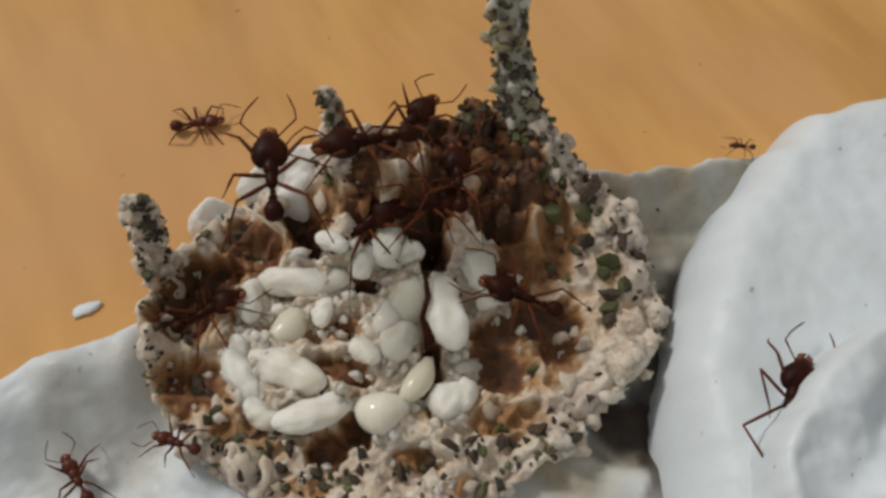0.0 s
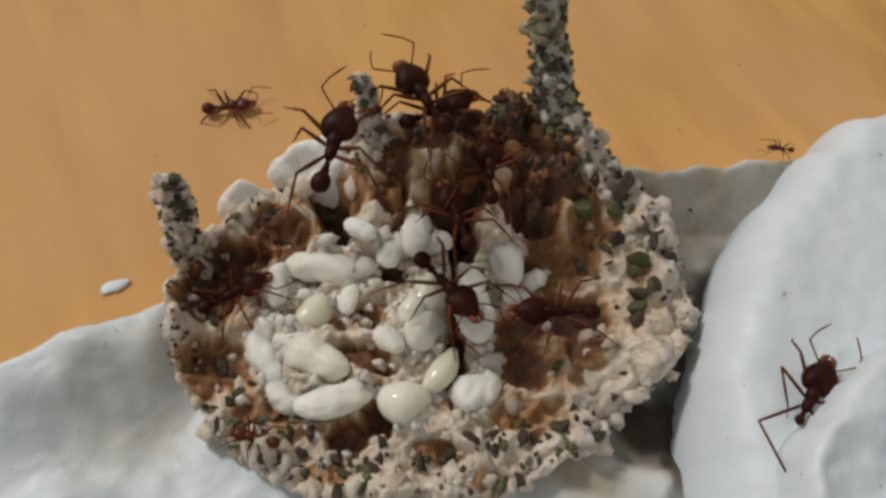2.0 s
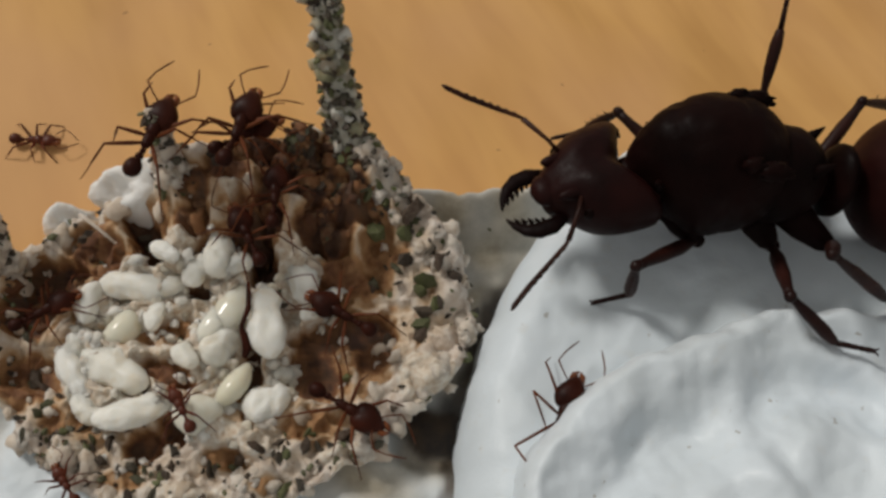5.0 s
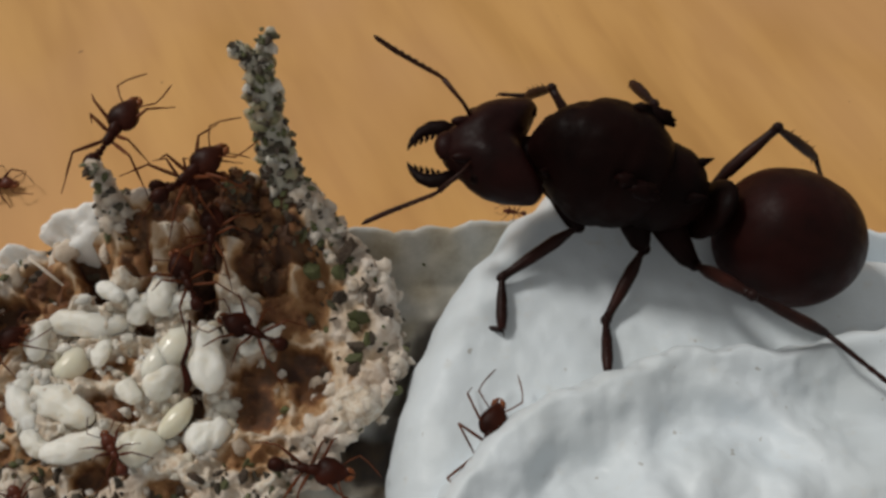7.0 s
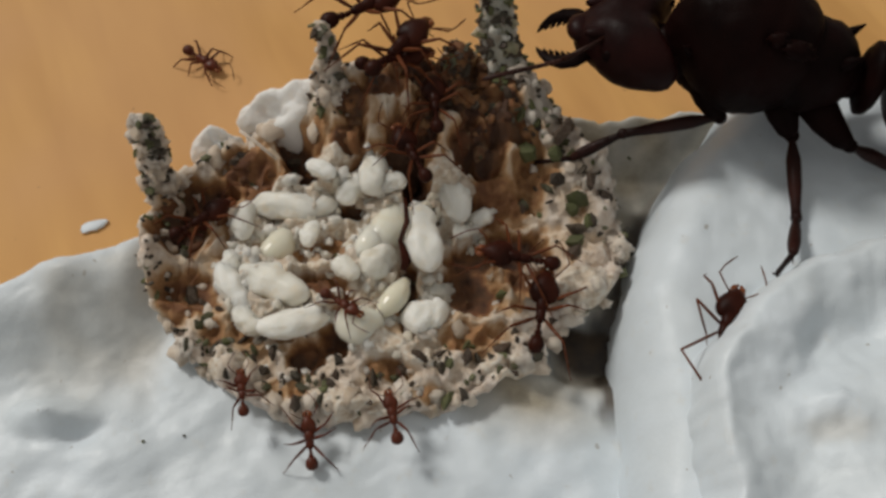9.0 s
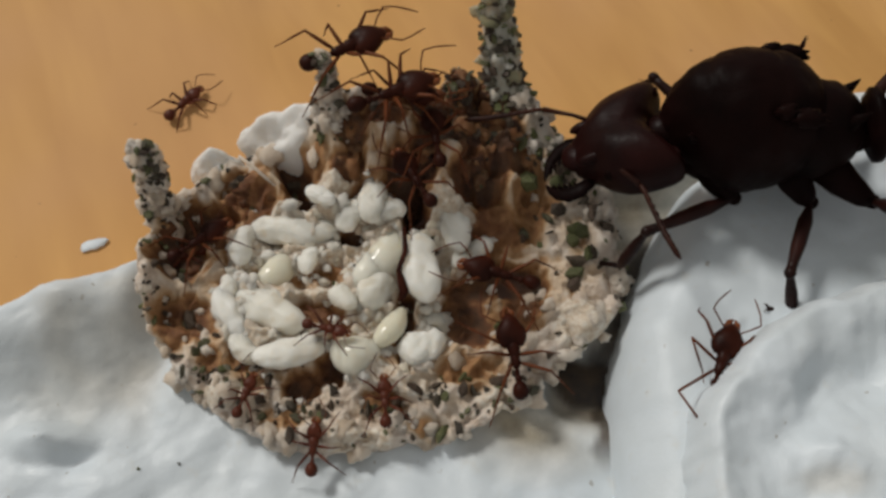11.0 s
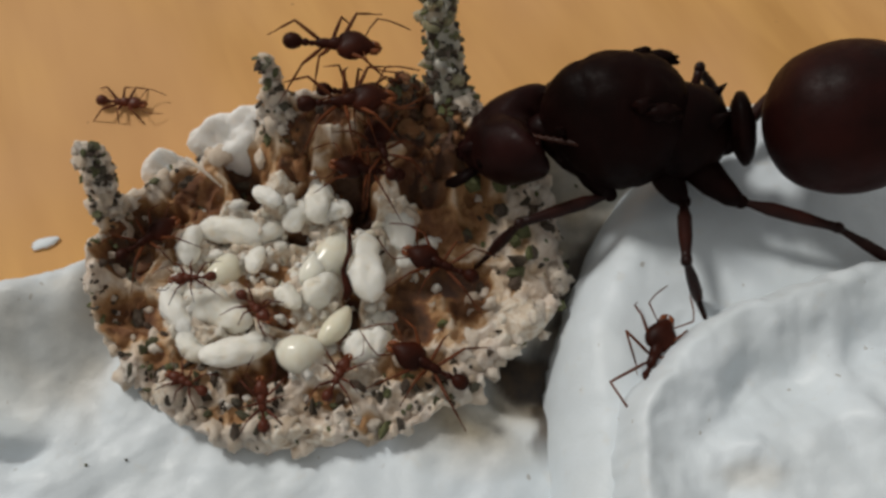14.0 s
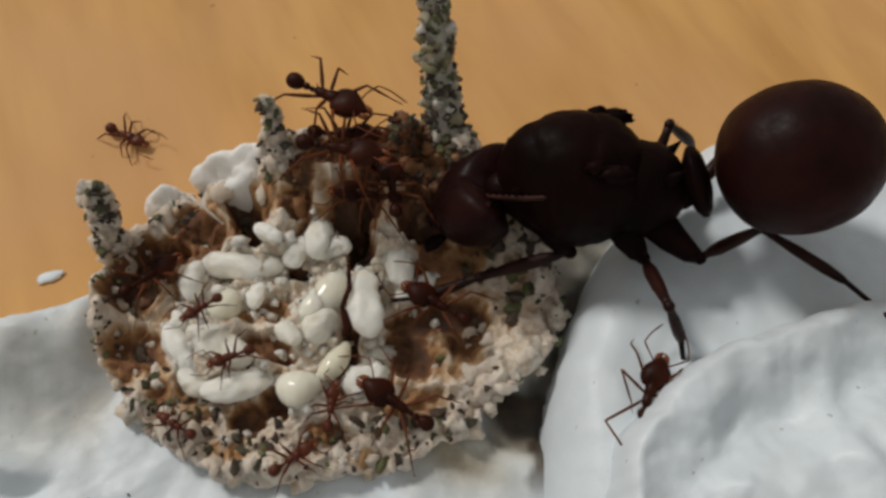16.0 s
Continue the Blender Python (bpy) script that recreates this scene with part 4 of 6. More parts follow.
def queen_head_bend(p):
    turn = math.degrees(math.atan2(abs(p.y), p.x))
    flat = math.hypot(p.x, p.y)
    reach = curve_at(turn, HEAD_OUTLINE) * flat ** 0.8
    a = math.atan2(p.y, p.x)
    n = 1 + 0.012 * nz(p.x * 5, p.y * 5, p.z * 5)
    return Vector((2.0 + reach * math.cos(a) * n, reach * math.sin(a) * n, p.z * (1.95 - 0.45 * smooth(0.0, 1.0, p.x)) * (1 - 0.10 * smooth(0.35, 0.0, abs(p.y)) * (p.z > 0))))


def queen_ant():
    root = new("queen_ant")
    tagged(root, "huge glossy black-brown leafcutter queen ant with a round abdomen", "ant")
    h = Shape().blob((0, 0, 0), (1, 1, 1), queen_head_bend, 64, 44)
    h.blob((-0.1, 0, -0.1), (0.9, 0.85, 0.85), None, 20, 14)
    h.blob((4.0, 0, 0.35), (0.75, 0.85, 0.55), lambda p: p * (1 + 0.06 * nz(p.x * 3, p.y * 3, p.z * 3)), 20, 14)
    for sy in (-1, 1):
        h.blob((3.2, sy * 1.05, 1.05), (0.75, 0.28, 0.30), None, 14, 10)
        h.tube([(-0.2, sy * 2.0, 0.5), (-0.45, sy * 2.22, 0.68)], [0.35, 0.06], 8)
    h.v = [(x * 1.08, y * 1.08, z * 1.05) for x, y, z in h.v]
    head = part("head", h.mesh("head", QUEEN_RED), root, m=at(6.3, 0, 0))
    feelers, jaws = {}, {}
    for sy in (-1, 1):
        m = Shape()
        blade = [(-0.35, 0.0, 0.42), (0.45, 0.42, 0.55), (1.2, 0.50, 0.52), (1.9, 0.25, 0.40), (2.45, -0.25, 0.24), (2.75, -0.70, 0.12), (2.85, -0.95, 0.03)]
        m.tube([(x, sy * y, -0.08 * x) for x, y, r in blade], [r for x, y, r in blade], 14)
        m.v = [(x, y, -0.08 * x + (z + 0.08 * x) * 0.62) for x, y, z in m.v]
        for k in range(5):
            x = 0.7 + 0.38 * k
            m.tube([(x, sy * (0.05 - 0.10 * k), -0.08 * x), (x + 0.16, -sy * (0.34 + 0.10 * k), -0.08 * x)], [0.18, 0.05], 6)
        m.v = [(x * 0.84, y * 0.84, z * 0.84) for x, y, z in m.v]
        jaws[sy] = part("mandible", m.mesh("mandible", QUEEN_JAW), head, m=at(4.25, sy * 1.35, -0.25, 0, 6, -sy * 6))
        part("eye", Shape().blob((0, 0, 0), (0.40, 0.26, 0.40), None, 16, 10).mesh("eye", QUEEN_SHELL), head, m=at(2.9, sy * 2.1, 0.5))
        a = Shape().tube([(0, 0, 0), (0.9, sy * 0.30, 0.10), (2.5, sy * 0.62, 0.15)], [0.13, 0.10, 0.15], 10)
        a.tube([(2.5, sy * 0.62, 0.15), (2.8, sy * 0.62, 0.13), (4.0, sy * 0.38, 0.05), (5.4, sy * 0.12, 0.0), (6.5, 0, 0), (6.75, 0, 0)], [0.09, 0.11, 0.12, 0.14, 0.13, 0.04], 10)
        for k in range(8):
            f = k / 8
            a.blob((3.0 + 3.3 * f, sy * (0.60 - 0.58 * f), 0.13 - 0.13 * f), (0.17, 0.128, 0.128), None, 10, 6)
        feelers[sy] = part("antenna", a.mesh("antenna", QUEEN_FEELER), head, m=at(3.1, sy * 1.3, 1.15))

    def rough_back(p):
        q = p.copy()
        q.z *= 1.0 + 0.10 * smooth(0.2, 0.9, p.x) if p.z > 0 else 1.0 - 0.38 * smooth(0.0, 1.0, p.x)
        q.y *= 1.0 - 0.34 * smooth(0.1, 1.0, p.x)
        n = 1 + 0.022 * nz(p.x * 4, p.y * 4, p.z * 4) + 0.012 * nz(p.x * 11, p.y * 11, p.z * 11)
        n -= 0.030 * math.exp(-((p.x - 0.55 + 0.25 * abs(p.y)) / 0.05) ** 2) + 0.03 * math.exp(-((p.x + 0.35 - 0.2 * abs(p.y)) / 0.05) ** 2)
        n += 0.03 * smooth(-0.2, -0.5, p.x) * smooth(0.5, 0.9, p.z)
        return q * n

    t = Shape().blob((2.4, -0.2, 0.45), (4.05, 3.3, 3.8), rough_back, 72, 48).blob((-0.7, -0.15, -0.1), (2.8, 2.4, 2.7), rough_back, 32, 22).blob((5.1, -0.1, -0.3), (1.6, 1.6, 1.8), rough_back, 24, 16)
    t.blob((2.2, 0, -1.3), (3.6, 2.1, 1.7), None, 20, 14)
    thorax = part("thorax", t.mesh("thorax", QUEEN_SHELL), root)
    for sy in (-1, 1):
        scar = Shape().blob((0.3, sy * 2.3, 2.9), (0.8, 0.45, 0.45), lambda p: p * (1 + 0.6 * nz(p.x * 2.2, p.y * 2.2, p.z * 2.2)), 16, 10)
        part("wing_scar", scar.blob((1.3, sy * 2.2, 3.2), (0.5, 0.35, 0.4), lambda p: p * (1 + 0.6 * nz(p.x * 2.2 + 4, p.y * 2.2, p.z * 2.2)), 12, 8).mesh("wing_scar", QUEEN_SHELL), thorax)
        part("spine", Shape().tube([(-2.1, sy * 1.0, 1.2), (-3.0, sy * 1.2, 2.2)], [0.5, 0.04], 8).mesh("spine", QUEEN_SHELL), thorax)
        part("spine", Shape().tube([(4.8, sy * 1.4, 0.8), (5.4, sy * 2.0, 1.6)], [0.45, 0.04], 8).mesh("spine", QUEEN_SHELL), thorax)
        for x, hx, hy, hz in QUEEN_HIPS.values():
            c = Shape().tube([(x, sy * 1.0, -1.4), (x * 0.6 + hx * 0.4, sy * (0.6 + hy * 0.4), -0.8 + hz * 0.5), (x * 0.2 + hx * 0.8, sy * hy * 0.95, hz * 0.93), (hx, sy * hy, hz)], [1.0, 0.82, 0.55, 0.34], 14)
            part("coxa", c.blob((hx, sy * hy, hz), (0.38, 0.38, 0.38), None, 12, 8).mesh("coxa", QUEEN_SHELL), thorax)
    petiole = part("petiole", Shape().blob((-3.1, 0, -0.4), (0.9, 0.9, 1.1), None, 18, 12).blob((-4.05, 0, -0.1), (0.65, 1.7, 2.0), lambda p: p * (1 + 0.08 * nz(p.x * 3, p.y * 3, p.z * 3)), 22, 14).mesh("petiole", QUEEN_SHELL), root)

    def egg(p):
        band = 0.010 * math.exp(-((p.x + 0.25) / 0.04) ** 2) + 0.012 * math.exp(-((p.x + 0.72) / 0.04) ** 2)
        w = (1 - 0.05 * p.x) * (1 - band + 0.010 * nz(p.x * 3, p.y * 3, p.z * 3))
        return Vector((p.x * (1.0 if p.x < 0 else 0.94 - 0.08 * p.x), p.y * w * (1 + 0.06 * smooth(0.2, 0.8, p.x)), p.z * w * (1 + 0.06 * smooth(0.2, 0.8, p.x))))

    gaster = part("gaster", Shape().blob((-4.2, 0, 0.1), (4.4, 3.8, 3.8), egg, 56, 44).mesh("gaster", QUEEN_ABDOMEN), root, m=at(-4.55, 0, -0.1))
    legs = {}
    for name, (upper, lower, toe) in QUEEN_LIMBS.items():
        hx, hy, hz = QUEEN_HIPS[name][1:]
        for sy in (-1, 1):
            f = Shape().tube([(0, 0, 0), (0.45, 0, 0.02), (upper * 0.30, 0, 0.05), (upper * 0.62, 0, 0.04), (upper * 0.88, 0, 0), (upper, 0, 0)], [0.22, 0.20, 0.38, 0.36, 0.25, 0.27], 12)
            f.blob((upper, 0, 0), (0.34, 0.30, 0.32), None, 12, 8)
            leg = part("leg", f.mesh("leg", QUEEN_LIMB), root, m=at(hx, sy * hy, hz))
            c = Shape().tube([(0, 0, 0), (lower * 0.10, 0, 0.0), (lower * 0.40, 0, 0.03), (lower * 0.75, 0, 0.03), (lower * 0.96, 0, 0), (lower, 0, 0)], [0.22, 0.19, 0.30, 0.33, 0.24, 0.18], 12)
            c.tube([(lower * 0.94, 0, -0.12), (lower * 1.08, 0.1, -0.42)], [0.08, 0.02], 6)
            for k in range(4):
                c.tube([(lower * (0.25 + 0.18 * k), 0, 0.22), (lower * (0.30 + 0.18 * k), 0.06, 0.50)], [0.05, 0.01], 5)
            shin = part("shin", c.mesh("shin", QUEEN_LIMB), leg, m=at(upper, 0, 0))
            d = Shape().tube([(0, 0, 0), (toe * 0.45, 0, 0), (toe * 0.5, 0, 0), (toe * 0.92, 0, 0.02), (toe, 0, 0)], [0.16, 0.14, 0.11, 0.13, 0.12], 8)
            for k in range(3):
                d.blob((toe * (0.52 + 0.16 * k), 0, 0), (toe * 0.09, 0.15, 0.14), None, 10, 6)
            for sk in (-1, 1):
                d.tube([(toe * 0.98, 0, 0), (toe + 0.18, sk * 0.14, 0.02), (toe + 0.25, sk * 0.22, -0.12)], [0.07, 0.05, 0.01], 6)
            foot = part("foot", d.mesh("foot", QUEEN_LIMB), leg, m=at(upper + lower, 0, 0))
            legs[name, sy] = (leg, shin, foot, Vector((hx, sy * hy, hz)), upper, lower)
    return root, legs, head, gaster, petiole, feelers, jaws


QUEEN, QUEEN_LEGS, QUEEN_HEAD_PART, QUEEN_GASTER_PART, QUEEN_PETIOLE, QUEEN_ANTENNAE, QUEEN_JAWS = queen_ant()

TABLE_ANT = [
    (0, -15.17, 11.77, 0.45, 0, -0, 10),
    (0.7, -15.62, 11.74, 0.45, 0, -0, 19),
    (1.5, -15.21, 11.89, 0.45, 0, -0, 12),
    (2.2, -15.29, 11.67, 0.45, 0, -0, 11),
    (2.8, -15.27, 11.58, 0.45, 0, -0, 18),
    (3.5, -15.62, 11.42, 0.45, 0, -0, 6),
    (4, -15.34, 11.30, 0.45, 0, -0, 6),
    (4.5, -15.79, 11.23, 0.45, 0, -0, 3),
    (5, -17.21, 10.42, 0.45, 0, -0, -1),
    (7.4, -16.95, 10.04, 0.45, 0, -0, -4),
    (8, -17.01, 9.69, 0.45, 0, -0, 2),
    (8.5, -15.92, 11.27, 0.45, 0, -0, -29),
    (9, -15.41, 12.19, 0.45, 0, -0, -34),
    (9.5, -15.86, 11.27, 0.45, 0, -0, 15),
    (11.9, -16.44, 9.57, 0.45, 0, -0, 61),
    (12.5, -16.75, 9.58, 0.45, 0, -0, 61),
    (13.2, -17.17, 9.31, 0.45, 0, -0, 12),
    (13.8, -17.27, 9.47, 0.45, 0, -0, -2),
    (14.5, -17.20, 9.66, 0.45, 0, -0, -0),
    (15.2, -16.97, 9.63, 0.45, 0, -0, -6),
    (16, -17.21, 9.60, 0.45, 0, -0, -23),
]
CREST_ANT = [
    (0, -7.56, 0.33, 11.00, 0, -0, 99),
    (0.7, -7.12, 0.07, 11.00, 0, -0, 97),
    (1.5, -6.46, 1.06, 11.00, 0, 0, 88),
    (2.2, -6.29, 1.03, 11.00, 0, -0, 80),
    (2.8, -6.06, 1.13, 11.00, 0, -0, 87),
    (3.5, -6.19, 2.13, 11.00, 0, -0, 95),
    (4, -6.39, 2.19, 11.00, 0, -0, 100),
    (4.5, -6.43, 2.98, 11.00, 0, -0, 93),
    (5, -5.30, 3.75, 11.00, 0, -0, 75),
    (7.4, -4.74, 7.23, 11.00, 0, -0, 67),
    (8, -4.37, 6.61, 11.00, 0, -0, 53),
    (8.5, -4.43, 6.93, 11.00, 0, -0, 48),
    (9, -3.44, 6.70, 11.00, 0, -0, 33),
    (9.5, -4.34, 6.02, 11.00, 0, -0, 35),
    (11.9, -4.37, 5.62, 11.00, 0, -0, 23),
    (12.5, -3.47, 6.29, 11.00, 0, -0, 9),
    (13.2, -2.32, 6.81, 11.00, 0, -0, 4),
    (13.8, -2.28, 6.41, 11.00, 0, -0, -3),
    (14.5, -2.70, 6.69, 11.00, 0, -0, 6),
    (15.2, -3.21, 6.27, 11.00, 0, -0, -2),
    (16, -2.36, 5.80, 11.00, 0, -0, -24),
]
TIP_ANT = [
    (0, -3.28, 2.69, 10.60, 0, -0, -170),
    (0.7, -3.14, 3.33, 10.60, 0, 0, -178),
    (1.5, -2.42, 3.89, 10.60, 0, -0, -213),
    (2.2, -2.28, 4.57, 10.60, 0, -0, -244),
    (2.8, -1.68, 4.62, 10.60, 0, -0, -261),
    (3.5, -1.65, 4.52, 10.60, 0, -0, -277),
    (4, -1.73, 5.11, 10.60, 0, -0, -277),
    (4.5, -1.66, 5.24, 10.60, 0, -0, -272),
    (5, -1.11, 4.75, 10.60, 0, -0, -283),
    (7.4, -0.53, 4.94, 10.60, 0, -0, -313),
    (8, -0.87, 4.80, 10.60, 0, -0, -296),
    (8.5, -1.33, 4.54, 10.60, 0, -0, -303),
    (9, -1.42, 4.37, 10.60, 0, -0, -307),
    (9.5, -1.78, 3.43, 10.60, 0, -0, -317),
    (11.9, -1.68, 3.28, 10.60, 0, -0, -335),
    (12.5, -1.88, 3.22, 10.60, 0, -0, -337),
    (13.2, -1.52, 3.28, 10.60, 0, -0, -336),
    (13.8, -1.28, 3.17, 10.60, 0, -0, -349),
    (14.5, -1.18, 3.03, 10.60, 0, -0, -349),
    (15.2, -1.43, 2.83, 10.60, 0, -0, -349),
    (16, -1.32, 2.69, 10.60, 0, -0, -367),
]
TIP_MATE = [
    (0, -1.56, 4.36, 9.60, 0, -0, 53),
    (0.7, -1.67, 4.72, 9.60, 0, -0, 40),
    (1.5, -1.77, 4.36, 9.60, 0, -0, 29),
    (2.2, -1.84, 4.65, 9.60, 0, -0, 30),
    (2.8, -1.70, 4.68, 9.60, 0, -0, 26),
    (3.5, -1.53, 4.78, 9.60, 0, -0, 31),
    (4, -1.55, 4.68, 9.60, 0, -0, 24),
    (4.5, -1.29, 4.55, 9.60, 0, -0, 21),
    (5, -1.10, 5.07, 9.60, 0, -0, 33),
    (7.4, -0.82, 5.10, 9.60, 0, -0, 11),
    (8, -0.58, 4.74, 9.60, 0, -0, 25),
    (8.5, -0.95, 5.03, 9.60, 0, -0, 23),
    (9, -1.76, 4.55, 9.60, 0, -0, 16),
    (9.5, -1.72, 4.11, 9.60, 0, -0, 21),
    (11.9, -1.28, 4.48, 9.60, 0, -0, -14),
    (12.5, -1.77, 4.84, 9.60, 0, -0, 15),
    (13.2, -1.17, 4.76, 9.60, 0, -0, 13),
    (13.8, -0.93, 4.57, 9.60, 0, -0, 1),
    (14.5, -0.79, 4.24, 9.60, 0, -0, -8),
    (15.2, -1.46, 4.72, 9.60, 0, -0, 24),
    (16, -1.33, 4.32, 9.60, 0, -0, -1),
]
RUNNER = [
    (0, -3.86, 1.05, 5.55, 0, -17, 31),
    (0.7, -3.89, 0.60, 6.28, 0, -10, 22),
    (1.5, -2.18, -0.70, 5.89, 0, 4, -9),
    (2.2, -0.55, -3.45, 5.20, 0, -0, -52),
    (2.8, 1.30, -4.71, 4.78, 0, 7, -41),
    (3.5, 2.38, -5.54, 4.58, 0, 7, -21),
    (4, 3.59, -6.61, 4.04, 0, 7, -29),
    (4.5, 5.07, -7.86, 3.80, 0, -0, -4),
    (5, 4.90, -7.47, 3.89, 0, 4, -27),
    (7.4, 6.59, -8.98, 3.20, 0, -0, 10),
    (8, 6.76, -8.05, 3.42, 0, -7, 48),
    (8.5, 7.31, -7.62, 4.07, 0, -9, 58),
    (9, 6.55, -7.34, 4.33, 0, -9, 82),
    (9.5, 6.24, -7.58, 4.18, 0, -13, 92),
    (11.9, 5.10, -8.01, 4.07, 0, -12, 116),
    (12.5, 5.15, -8.28, 4.07, 0, -12, 129),
    (13.2, 4.98, -8.42, 3.77, 0, -10, 134),
    (13.8, 4.24, -8.34, 3.91, 0, -4, 147),
    (14.5, 4.12, -9.16, 3.91, 0, -4, 172),
    (15.2, 2.58, -8.54, 4.16, 0, -5, 153),
    (16, 2.62, -8.76, 4.07, 0, -9, 152),
]
HOLLOW_ANT = [
    (0, 4.11, -2.78, 5.20, 0, -0, 155),
    (0.7, 3.74, -2.53, 5.20, 0, -0, 136),
    (1.5, 4.05, -3.44, 5.20, 0, -0, 168),
    (2.2, 4.51, -3.86, 5.20, 0, -0, 186),
    (2.8, 4.78, -3.80, 5.20, 0, -0, 199),
    (3.5, 4.73, -3.91, 5.20, 0, -0, 197),
    (4, 4.76, -4.00, 5.20, 0, -0, 194),
    (4.5, 4.46, -3.76, 5.20, 0, -0, 180),
    (5, 4.48, -2.93, 5.20, 0, -0, 151),
    (7.4, 2.72, -1.86, 5.20, 0, -0, 158),
    (8, 2.49, -1.84, 5.20, 0, -0, 165),
    (8.5, 3.47, -2.40, 5.20, 0, -0, 180),
    (9, 5.48, -4.69, 5.20, 0, -0, 171),
    (9.5, 5.18, -4.04, 5.20, 0, -0, 173),
    (11.9, 4.50, -3.68, 5.20, 0, -0, 159),
    (12.5, 4.56, -3.50, 5.20, 0, -0, 155),
    (13.2, 4.43, -3.27, 5.20, 0, -0, 155),
    (13.8, 4.50, -3.20, 5.20, 0, -0, 161),
    (14.5, 4.47, -3.26, 5.20, 0, -0, 156),
    (15.2, 4.02, -2.89, 5.20, 0, -0, 157),
    (16, 4.40, -3.38, 5.20, 0, -0, 152),
]
PLASTER_ANT = [
    (0, 15.33, -8.57, 7.20, 0, -0, 61),
    (0.7, 15.32, -8.22, 7.20, 0, -0, 59),
    (1.5, 15.13, -8.51, 7.20, 0, -0, 61),
    (2.2, 14.94, -8.21, 7.20, 0, -0, 58),
    (2.8, 15.12, -8.29, 7.20, 0, -0, 63),
    (3.5, 15.07, -8.47, 7.20, 0, -0, 62),
    (4, 14.87, -8.62, 7.20, 0, -0, 62),
    (4.5, 14.95, -8.52, 7.20, 0, -0, 63),
    (5, 15.61, -8.27, 7.20, 0, -0, 68),
    (7.4, 16.02, -7.91, 7.20, 0, -0, 76),
    (8, 15.77, -8.14, 7.20, 0, -0, 73),
    (8.5, 15.50, -8.43, 7.20, 0, -0, 69),
    (9, 14.97, -8.79, 7.20, 0, -0, 66),
    (9.5, 14.89, -8.73, 7.20, 0, -0, 70),
    (11.9, 14.94, -8.40, 7.20, 0, -0, 69),
    (12.5, 14.88, -8.32, 7.20, 0, -0, 68),
    (13.2, 15.23, -8.03, 7.20, 0, -0, 68),
    (14.5, 15.00, -8.25, 7.20, 0, -0, 69),
    (15.2, 15.08, -8.17, 7.20, 0, -0, 70),
    (16, 15.12, -8.16, 7.20, 0, -0, 68),
]
RIM_ANT = [
    (0, -12.33, -9.48, 3.40, 0, -0, 161),
    (0.7, -11.20, -9.61, 3.40, 0, -0, 170),
    (1.5, -10.16, -9.97, 3.40, 0, -0, 187),
    (2.2, -9.55, -10.10, 3.40, 0, -0, 164),
    (2.8, -9.76, -10.15, 3.40, 0, -0, 176),
    (3.15, -9.73, -9.86, 3.40, 0, -0, 112),
    (3.5, -9.71, -9.58, 3.40, 0, -0, 49),
    (3.75, -9.72, -9.77, 3.40, 0, -0, 119),
    (4, -9.73, -9.96, 3.40, 0, -0, 188),
    (4.5, -9.46, -11.26, 3.40, 0, -0, 121),
    (5, -8.60, -11.86, 3.40, 0, -0, 132),
    (8, -8.51, -10.87, 3.40, 0, -0, 124),
    (8.5, -8.66, -11.88, 3.40, 0, -0, 90),
    (9, -8.21, -12.03, 3.40, 0, -0, 104),
    (9.5, -8.27, -11.79, 3.40, 0, -0, 106),
    (11.9, -7.79, -9.89, 3.40, 0, -0, 63),
    (12.5, -7.62, -9.50, 3.40, 0, -0, 72),
    (13.2, -7.59, -9.17, 3.40, 0, -0, 112),
    (13.8, -8.13, -9.79, 3.40, 0, -0, 144),
    (14.5, -8.77, -10.42, 3.40, 0, -0, 179),
    (15.2, -9.07, -10.45, 3.40, 0, -0, 178),
    (16, -8.90, -10.45, 3.40, 0, -0, 154),
]
WANDERER = [
    (0, -17.15, -10.86, 2.20, 0, -0, 128),
    (0.7, -19.21, -13.05, 2.20, 0, -0, 139),
    (1.85, -21.21, -15.25, 2.20, 0, -0, 191),
    (3, -23.22, -17.45, 2.20, 0, -0, 244),
    (4, -18.45, -18.15, 2.20, 0, -0, 285),
    (5, -13.68, -18.85, 2.20, 0, -0, 326),
    (6.2, -10.13, -17.51, 2.10, 0, -0, 372),
    (7.4, -6.58, -16.16, 2.00, 0, -0, 419),
    (8.5, -4.64, -14.40, 2.22, 0, -14, 449),
    (9, -4.69, -14.08, 2.64, 0, -25, 460),
    (9.5, -4.84, -14.02, 2.44, 0, -23, 467),
    (11.9, -4.07, -12.42, 3.33, 0, -18, 442),
    (12.5, -4.12, -12.42, 3.33, 0, -18, 450),
    (13.2, -4.14, -12.21, 3.22, 0, -15, 473),
    (13.8, -4.40, -11.28, 3.33, 0, -17, 468),
    (14.5, -3.71, -10.56, 3.62, 0, -10, 439),
    (15.2, -3.31, -10.88, 3.62, 0, -12, 423),
    (16, -2.60, -11.76, 3.51, 0, -7, 399),
]
